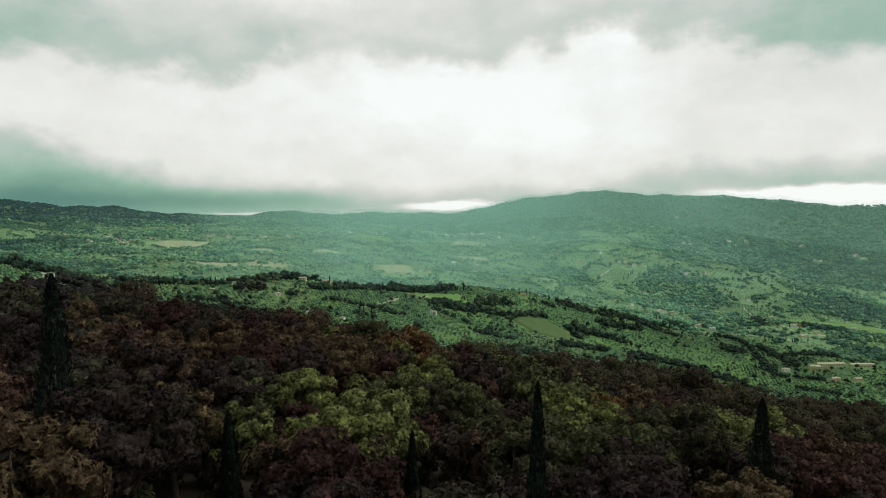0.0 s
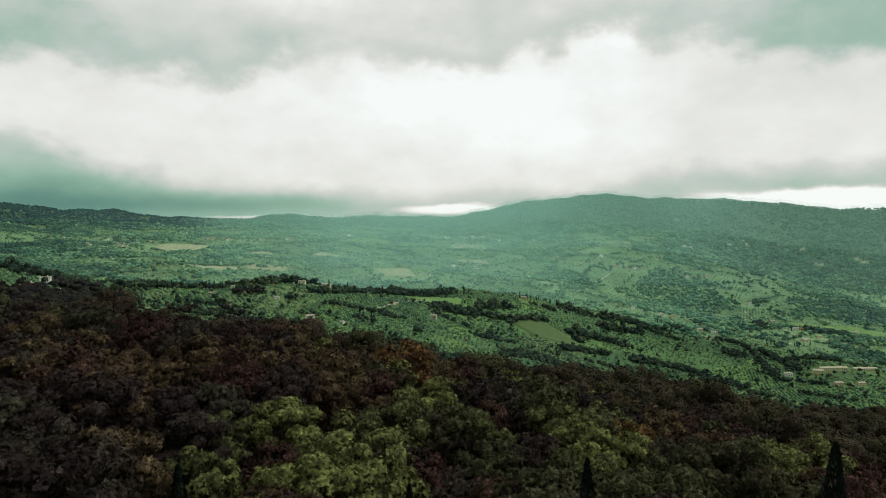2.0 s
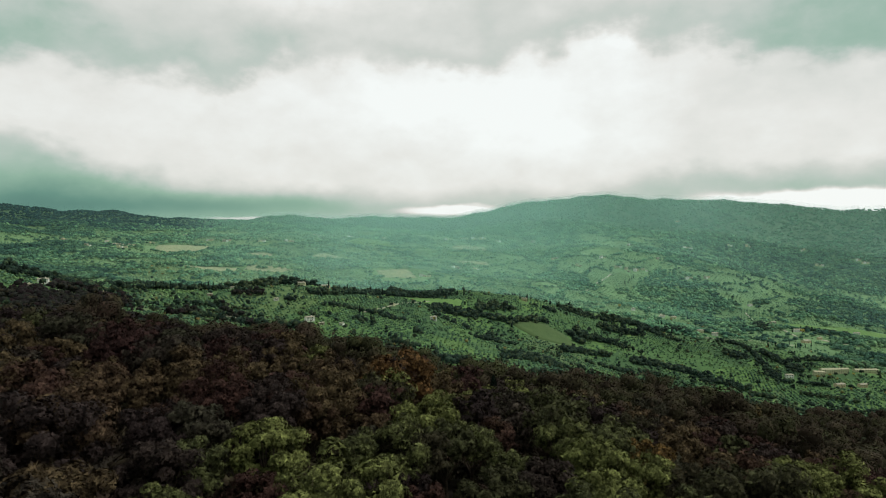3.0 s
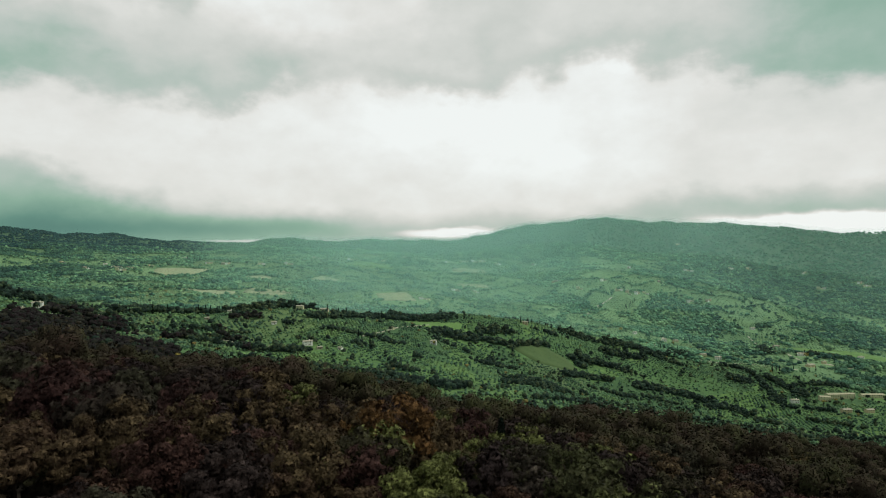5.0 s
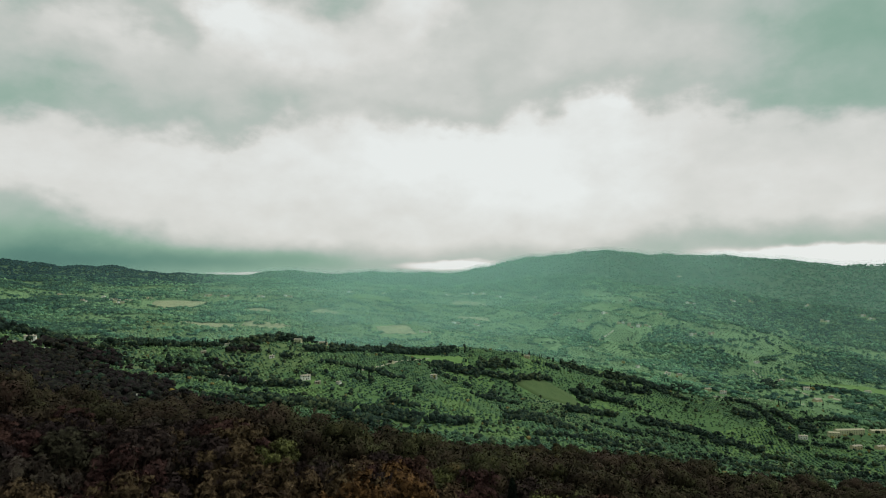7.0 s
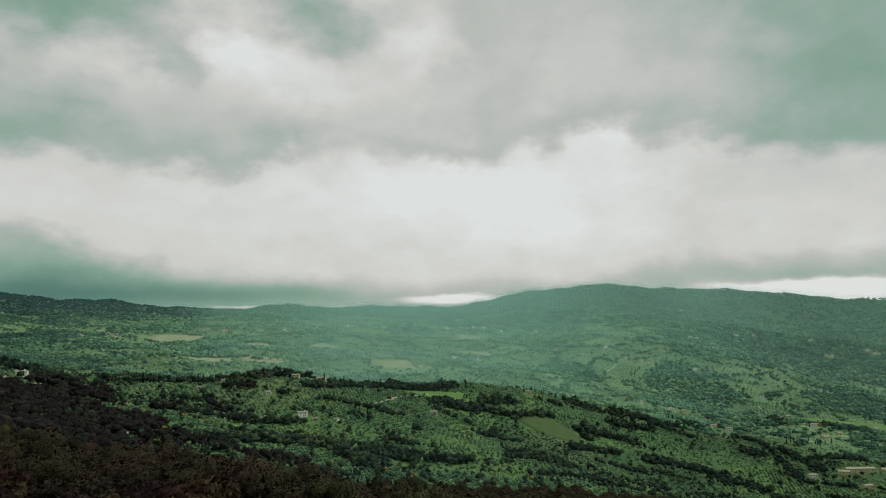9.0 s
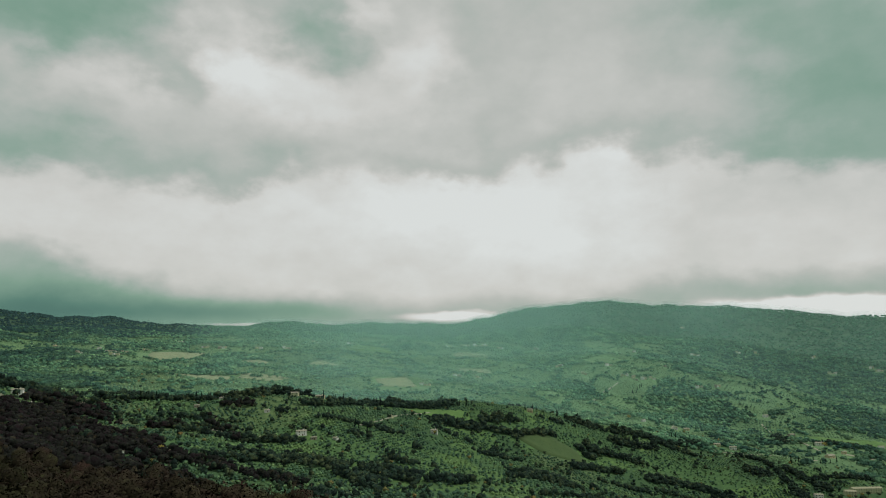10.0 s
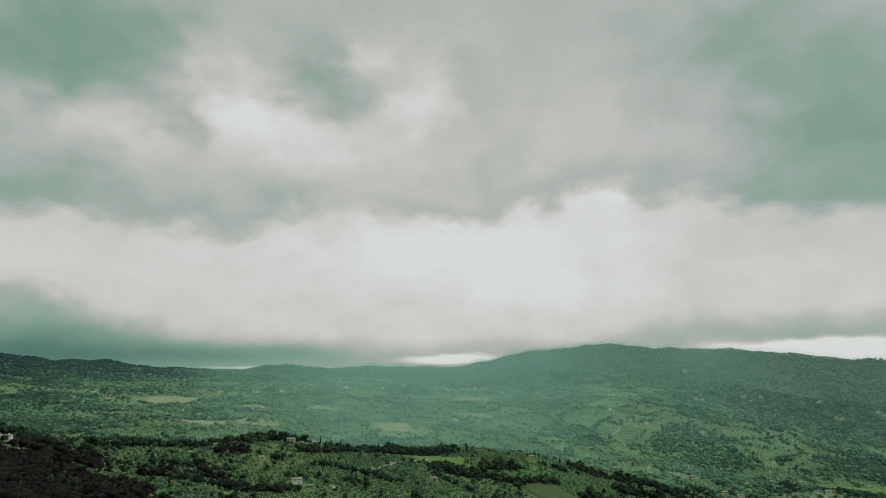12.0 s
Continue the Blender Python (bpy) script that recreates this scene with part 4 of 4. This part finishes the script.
def along(rng, strokes, density):
    """Spots scattered along bands: x, y to x, y, with a width."""
    out, sizes = [], []
    for x0, y0, x1, y1, wide in strokes:
        n = int(max(6, math.hypot(x1 - x0, y1 - y0) * (wide + 6) * density))
        t, s = rng.uniform(0, 1, n), rng.normal(0, wide * 0.4, n)
        length = math.hypot(x1 - x0, y1 - y0)
        nx, ny = -(y1 - y0) / length, (x1 - x0) / length
        wob = wide * 0.35 * np.sin(t * length / 30)
        out.append(np.column_stack((x0 + (x1 - x0) * t + nx * (s + wob), y0 + (y1 - y0) * t + ny * (s + wob))))
        sizes.append(rng.uniform(6, 11, n))
    out, sizes = np.concatenate(out), np.concatenate(sizes)
    ok = clear_of_houses(out[:, 0], out[:, 1])
    return out[ok], sizes[ok]


FAR_WOODS = (
    (654, 2200, 954, 2078, 60), (837, 2456, 1089, 2439, 40), (1350, 2524, 1663, 2405, 110), (1252, 2305, 1585, 2295, 70),
    (1082, 1938, 1269, 2073, 36), (-1000, 1700, -1300, 2000, 60), (-200, 2250, -60, 2330, 40), (0, 2200, 180, 2260, 40),
    (-700, 2700, -350, 2600, 50), (300, 2700, 600, 2650, 50), (-1500, 2500, -1200, 2650, 80), (-260, 1850, -150, 1880, 30))


def contour_hedges(rng, n, near, far, short, long_, wide):
    """Hedges and belts of trees that follow the slope, as bands."""
    out = []
    for k in range(n):
        b, r = radians(rng.uniform(-38, 38)), math.sqrt(rng.uniform(near**2, far**2))
        half, lean = rng.uniform(short, long_) / 2, rng.normal(0, 0.35)
        x, y = r * math.sin(b), r * math.cos(b)
        dx, dy = math.cos(b + lean) * half, -math.sin(b + lean) * half
        out.append((x - dx, y - dy, x + dx, y + dy, rng.uniform(0.4, 1.0) * wide))
    return tuple(out)


CONTOUR_HEDGES = contour_hedges(rng, 110, 1550, 3100, 50, 200, 14)
PLOT_HEDGES = contour_hedges(rng, 46, 480, 1450, 30, 110, 6)
spots, sizes = along(rng, WOODS, 0.030)
many_trees("wood", spots, sizes * rng.choice((0.7, 1.0, 1.5), len(sizes)), 5, 1, 24, 0.17, HEDGE, 33, "dark green broadleaf wood along the spur", "wood", 1.15)
spots, sizes = along(rng, ((-372, 1088, -200, 1112, 22), (-320, 1080, -240, 1088, 16), (-95, 1165, 5, 1270, 14)), 0.024)
many_trees("wood", spots, sizes * rng.choice((0.8, 1.0, 1.25, 1.6), len(sizes)), 7, 1, 30, 0.15, HEDGE, 40, "tall dark wood on the knoll of the spur", "wood", 1.1)
spots, sizes = along(rng, SLOPE_WOODS + DARK_BELTS, 0.024)
many_trees("wood", spots, sizes * 1.05, 4, 1, 24, 0.14, DARK_WOOD, 39, "dark bare-looking autumn wood on the shoulder of the hill", "wood", 1.1)
spots, sizes = along(rng, TREE_BELTS, 0.034)
many_trees("tree_belt", spots, sizes * 1.15, 4, 1, 14, 0.19, HEDGE, 41, "dark belts of trees between olive plots", "trees", 1.05)
spots, sizes = along(rng, HEDGES + PLOT_HEDGES, 0.034)
many_trees("hedgerow", spots, sizes * 0.9, 3, 1, 10, 0.22, HEDGE, 34, "dark overgrown hedgerows between olive plots", "hedgerow", 1.0)
spots, sizes = along(rng, FAR_WOODS + CONTOUR_HEDGES, 0.009)
many_trees("far_wood", spots, sizes * 1.2, 2, 0, 0, 0.36, HAZY_LEAF, 35, "woods on the far hillside, haze tint put into the leaf colour", "wood", 1.0)


def speckle(rng, near, far, n, power):
    """Loose trees, thicker in some places than in others."""
    b = np.radians(rng.uniform(-39, 39, n * 4))
    r = np.sqrt(rng.uniform(near**2, far**2, n * 4))
    x, y = r * np.sin(b), r * np.cos(b)
    thick = 0.5 + 0.28 * np.sin(x / 150 + 1.3 * np.sin(y / 210)) * np.sin(y / 120 + 0.7 * np.sin(x / 90)) + 0.22 * np.sin(x / 47 + y / 39) * np.sin(y / 61)
    keep = (rng.uniform(size=x.size) < np.clip(thick, 0.02, 1) ** power) & free_of_fields(x, y) & clear_of_houses(x, y)
    return np.column_stack((x[keep], y[keep]))[:n]


spots = speckle(rng, 420, 1500, 2100, 1.7)
many_trees("scattered_trees", spots, rng.uniform(4, 8.5, len(spots)), 3, 1, 8, 0.25, HEDGE, 36, "loose dark trees and bushes among the groves", "trees", 1.1)


def far_parcels(rng, near, far, gap):
    """Parcels of the far side as seeds: x, y and use (0 to 1); more woodland on the flanks of the valley and towards the ridge."""
    out = []
    for y in np.arange(near * 0.75, far, gap):
        for x in np.arange(-0.85 * far, 0.85 * far, gap * 1.2):
            px, py = x + rng.uniform(-0.5, 0.5) * gap * 1.2, y + rng.uniform(-0.5, 0.5) * gap
            b, r = math.degrees(math.atan2(px, py)), math.hypot(px, py)
            if near - gap < r < far + gap and abs(b) < 42:
                wooded = 0.20 + 0.35 * min(max((b - 12) / 14, 0), 1) + 0.25 * min(max((-20 - b) / 10, 0), 1) + 0.6 * min(max((r - 2850) / 400, 0), 1)
                u, wooded = rng.uniform(), min(wooded, 0.95)
                out.append((px, py, 0.5 * u / wooded if u < wooded else 0.5 + 0.5 * (u - wooded) / (1 - wooded)))
    return np.array(out)


def in_parcels(x, y, seeds):
    """For each spot the use of its parcel, and its distance from the parcel's edge."""
    wx = x + 22 * np.sin(y / 47 + 1.1 * np.sin(x / 60)) + 9 * np.sin(y / 17)
    wy = y + 26 * np.sin(x / 53 + 0.9 * np.sin(y / 71)) + 10 * np.sin(x / 19)
    use, rim = np.empty(len(x)), np.empty(len(x))
    for k in range(0, len(x), 4000):
        c = slice(k, k + 4000)
        d = np.hypot(wx[c, None] - seeds[None, :, 0], wy[c, None] - seeds[None, :, 1])
        two = np.argpartition(d, 1, 1)[:, :2]
        near = np.take_along_axis(d, two, 1)
        use[c] = seeds[two[:, 0], 2]
        rim[c] = (near[:, 1] - near[:, 0]) / 2
    return use, rim


def scatter(rng, near, far, n):
    b, r = np.radians(rng.uniform(-39, 39, n)), np.sqrt(rng.uniform(near**2, far**2, n))
    x, y = r * np.sin(b), r * np.cos(b)
    keep = free_of_fields(x, y) & clear_of_houses(x, y)
    return x[keep], y[keep]


FAR_PLOTS = far_parcels(rng, 1450, 3350, 150)
# olive plots of the far side: rows that turn from parcel to parcel
spots = grove(rng, 1480, 2900, 150, 1.15, 1.5)
use, rim = in_parcels(spots[:, 0], spots[:, 1], FAR_PLOTS)
spots = spots[(use > 0.5) & (use < 0.93) & (rim > 4)]
many_trees("olive_grove", spots, rng.uniform(4.5, 6.5, len(spots)), 1, 0, 0, 0.6, HAZY_OLIVE, 32, "far rows of olive trees, haze put into the grey-green leaf colour", "olive grove", 0.8)
spots = speckle(rng, 430, 1900, 420, 1.2)
many_trees("autumn_shrubs", spots, rng.uniform(3, 6.5, len(spots)), 3, 1, 8, 0.25, AUTUMN, 44, "yellowing shrubs and fruit trees among the groves", "shrubs", 0.95)
# woods fill their parcels; hedges and single trees stand along the edges of the others
x, y = scatter(rng, 1500, 3350, 78000)
use, rim = in_parcels(x, y, FAR_PLOTS)
draw = rng.uniform(size=len(x))
keep = ((use < 0.5) & (draw < 0.85)) | ((rim < 5) & (draw < 0.8)) | (draw < 0.035)
spots = np.column_stack((x[keep], y[keep]))
# trees on either flank get the leaf colour with shade in it
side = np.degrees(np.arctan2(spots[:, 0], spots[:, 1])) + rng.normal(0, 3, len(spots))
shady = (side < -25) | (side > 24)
many_trees("flank_woods", spots[shady], rng.uniform(9, 15, shady.sum()), 1, 0, 0, 0.5, SHADY_LEAF, 43, "woods on the flanks of the valley, shade put into the leaf colour", "trees", 0.8)
spots = spots[~shady]
many_trees("scattered_trees", spots, rng.uniform(9, 16, len(spots)), 1, 0, 0, 0.5, HAZY_LEAF, 37, "woods and copses massed on the far slopes", "trees", 0.75)
spots = speckle(rng, 3150, 4350, 16000, 0.3)
# left of this bearing the leaf colour carries the cloud's shade
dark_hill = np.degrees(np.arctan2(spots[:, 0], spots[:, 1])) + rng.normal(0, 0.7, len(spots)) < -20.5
many_trees("conifer_forest", spots[dark_hill], rng.uniform(13, 20, dark_hill.sum()), 1, 0, 0, 0.6, CLOUD_SHADE_LEAF, 42, "forest on the hill, the cloud's shade put into its dark blue-green colour", "forest", 0.7)
spots = spots[~dark_hill]
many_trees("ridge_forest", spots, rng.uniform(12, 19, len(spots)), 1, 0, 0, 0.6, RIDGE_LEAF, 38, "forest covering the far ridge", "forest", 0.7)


# cypresses of the farms: rows from x, y to x, y and how many
CYPRESS_ROWS = ((-501, 960, -350, 1055, 20), (-201, 1095, -99, 1160, 16), (150, 1335, 262, 1395, 16), (20, 1260, 49, 1252, 4),
                (-345, 1080, -235, 1098, 15), (319, 1221, 351, 1239, 3), (900, 1640, 1010, 1700, 10), (680, 1330, 830, 1420, 12),
                (-130, 950, -100, 940, 3), (600, 1250, 640, 1180, 3), (480, 1480, 560, 1520, 8), (-560, 2000, -500, 2050, 5), (640, 2250, 700, 2300, 6))
model = cypress(80, 11.0, 1.25, 130, 0.95, "dark pointed cypress beside farmland", "cypresses in the valley")
first = True
for x0, y0, x1, y1, n in CYPRESS_ROWS:
    for k in range(n):
        t = (k + rng.uniform(0.1, 0.9)) / n
        x, y = x0 + (x1 - x0) * t + rng.normal(0, 2), y0 + (y1 - y0) * t + rng.normal(0, 2)
        s = rng.uniform(0.5, 1.35)
        m = pose(x, y, gz(x, y), 0, 0, rng.uniform(0, 360))
        ob = model if first else copy_thing(model, m)
        ob.matrix_basis = m @ Matrix.Scale(s, 4)
        first = False


# single trees that stand out in the valley: x, y, height
YELLOW_TREES = ((722, 1176, 8), (770, 1182, 7), (690, 1160, 9), (522, 1870, 15), (919, 1613, 16), (954, 1887, 10), (-15, 1041, 7), (-276, 673, 8), (591, 1290, 8), (922, 1661, 10), (632, 1751, 9))
ROUND_TREES = ((735, 1180, 10), (752, 1178, 8), (790, 1190, 11), (704, 1165, 8), (826, 1194, 10), (668, 1150, 12), (-367, 799, 10), (-352, 816, 11), (-338, 862, 12), (-323, 911, 14), (-313, 910, 11), (-201, 894, 13), (-87, 1055, 9), (-101, 901, 8),
               (-40, 891, 9), (108, 1036, 8), (164, 1107, 8), (234, 1136, 9), (348, 1220, 10), (633, 1307, 11), (565, 1131, 12))
pair = (broad_tree("poplar_tree", 301, 2.9, 7.5, 420, 0.65, YELLOW, "tree turned yellow beside farm buildings", "tree", "yellow trees in the valley"),
        broad_tree("round_tree", 302, 3.1, 6.6, 420, 0.7, HEDGE, "dark round-crowned tree standing alone in meadow", "tree", "round trees in the valley"))
for model, rows in zip(pair, (YELLOW_TREES, ROUND_TREES)):
    for k, (x, y, high) in enumerate(rows):
        m = pose(x, y, gz(x, y), 0, 0, 70 * k)
        ob = model if k == 0 else copy_thing(model, m)
        ob.matrix_basis = m @ Matrix.Scale(high / 7.0, 4)

# ---- houses ----
WALLS = ((CREAM, "cream stucco"), (WHITE, "white stucco"), (OCHRE, "ochre stucco"), (STONE, "rough stone"))


def house(x, y, wide, deep, storeys, turn, wall, windows, name="farmhouse", note="farmhouse with terracotta tile roof among groves", tiles=ROOF):
    """A house: wall, gabled roof with eaves and a chimney, door and windows."""
    mat, words = wall
    high, rise = 2.7 * storeys + 0.3, deep * 0.14
    spots = [gz(x + a * wide / 2, y + b * deep / 2) for a in (-1, 1) for b in (-1, 1)]
    thing = tagged(new(name), words + " " + note, "house", "houses of the valley")
    thing.matrix_basis = pose(x, y, sum(spots) / 4, 0, 0, turn)
    foot = max(spots) - min(spots) + 1.5
    bm = bmesh.new()
    box(bm, (wide, deep, high + foot), (0, 0, (high - foot) / 2))
    for side in (-1, 1):                     # gable ends under the roof
        v = [bm.verts.new((side * (wide / 2), dy, z)) for dy, z in ((-deep / 2, high), (deep / 2, high), (0, high + rise))]
        bm.faces.new(v)
    part("wall", bm, mat, thing)
    bm = bmesh.new()
    for side in (-1, 1):                     # two slabs of roof
        lean = math.atan2(rise, deep / 2)
        run = (deep / 2 + 0.6) / math.cos(lean)
        m = Matrix.Translation((0, side * (deep / 4 + 0.3), high + rise / 2 - 0.12 * rise + 0.15)) @ Matrix.Rotation(-side * lean, 4, "X") @ Matrix.Diagonal((wide + 1.0, run, 0.3, 1))
        bmesh.ops.create_cube(bm, size=1, matrix=m)
    roof = part("roof", bm, tiles, thing, "weathered tile roof")
    bm = bmesh.new()
    box(bm, (0.9, 0.9, 1.6), (wide * 0.22, deep * 0.1, high + rise + 0.3))
    part("chimney", bm, mat, roof)
    if windows:
        bm = bmesh.new()
        box(bm, (1.3, 0.12, 2.2), (wide * 0.08, -deep / 2 - 0.04, 1.1))
        part("door", bm, DOOR, thing)
        bm = bmesh.new()
        box(bm, (1.1, 0.12, 1.5), (0, 0, 0))
        pane = bpy.data.meshes.new("window")
        bm.to_mesh(pane)
        bm.free()
        pane.materials.append(PANE)
        n = max(2, int(wide / 4.4))
        for floor_at in range(storeys):
            for k in range(n):
                wx = -wide / 2 + wide * (k + 0.5) / n
                if floor_at == 0 and abs(wx - wide * 0.08) < 1.4:
                    continue
                part("window", pane, None, thing).location = (wx, -deep / 2 - 0.04, 1.7 + 2.9 * floor_at)
    return thing


rng = np.random.default_rng(5)
for k, (x, y, wide) in enumerate(FARMS + VILLAGE):
    wide *= 0.75
    house(x, y, wide, wide * rng.uniform(0.5, 0.65), 2 if wide > 10 else 1, rng.uniform(-35, 35), WALLS[(1, 0, 1, 2, 2, 1, 3)[k % 7]], True)
# farmsteads and hamlets further off: a few houses close together
for k, (x, y, wide) in enumerate(FAR_SIDE + FAR_HAMLETS):
    n = 1 + int(wide / 11)
    for h in range(n):
        w = rng.uniform(8, 13)
        at = (h - (n - 1) / 2) * wide / n * 1.15 + rng.uniform(-2, 2)
        house(x + at, y + rng.uniform(-9, 9), w, w * rng.uniform(0.55, 0.75), int(rng.integers(1, 3)) + (h == 0), rng.uniform(-35, 35), WALLS[(1, 0, 2, 1, 3, 0)[(k + 2 * h) % 6]], False)
# the long four-storey building at the foot of the slope, with its wings
for x, y, wide, deep, storeys, turn in APARTMENTS:
    house(x, y, wide, deep, storeys, turn, WALLS[0], True, "apartment_building", "long building with rows of windows and tan roof", TAN_ROOF)


# ---- thin mist in the valley ----
def mist(far, alpha, note, bend, flank):
    """A standing sheet of thin haze across the valley, bent with the spur, that thins out at the height of the far ridge."""
    b = np.linspace(-52, 52, 105)
    r = far * (1 + bend * (np.interp(b, (-35, -10, 6, 20, 35), (0.72, 0.85, 1, 1.1, 1.14)) - 1))
    s, c = np.sin(np.radians(b)), np.cos(np.radians(b))
    crest = np.max([(ground_z(d * s, d * c) + 10) / d for d in np.arange(2600, 4700, 50)], 0)
    rows, thick = [], []
    for z, amount in ((np.full(b.size, -430.0), 1.0), (crest * r * 0.5 - 120, 1.0), (crest * r - 4, 1.0), (crest * r + 0.006 * r, 0.0)):
        rows.append(np.column_stack((r * s, r * c, z)))
        thick += [amount] * b.size
    n = b.size
    i = (np.arange(3)[:, None] * n + np.arange(n - 1)[None]).ravel()
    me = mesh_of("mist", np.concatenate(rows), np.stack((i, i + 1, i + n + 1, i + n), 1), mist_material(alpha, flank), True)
    me.attributes.new("thick", "FLOAT", "POINT").data.foreach_set("value", np.array(thick, np.float32))
    tagged(new("mist", me), note, "mist", kind="stuff")


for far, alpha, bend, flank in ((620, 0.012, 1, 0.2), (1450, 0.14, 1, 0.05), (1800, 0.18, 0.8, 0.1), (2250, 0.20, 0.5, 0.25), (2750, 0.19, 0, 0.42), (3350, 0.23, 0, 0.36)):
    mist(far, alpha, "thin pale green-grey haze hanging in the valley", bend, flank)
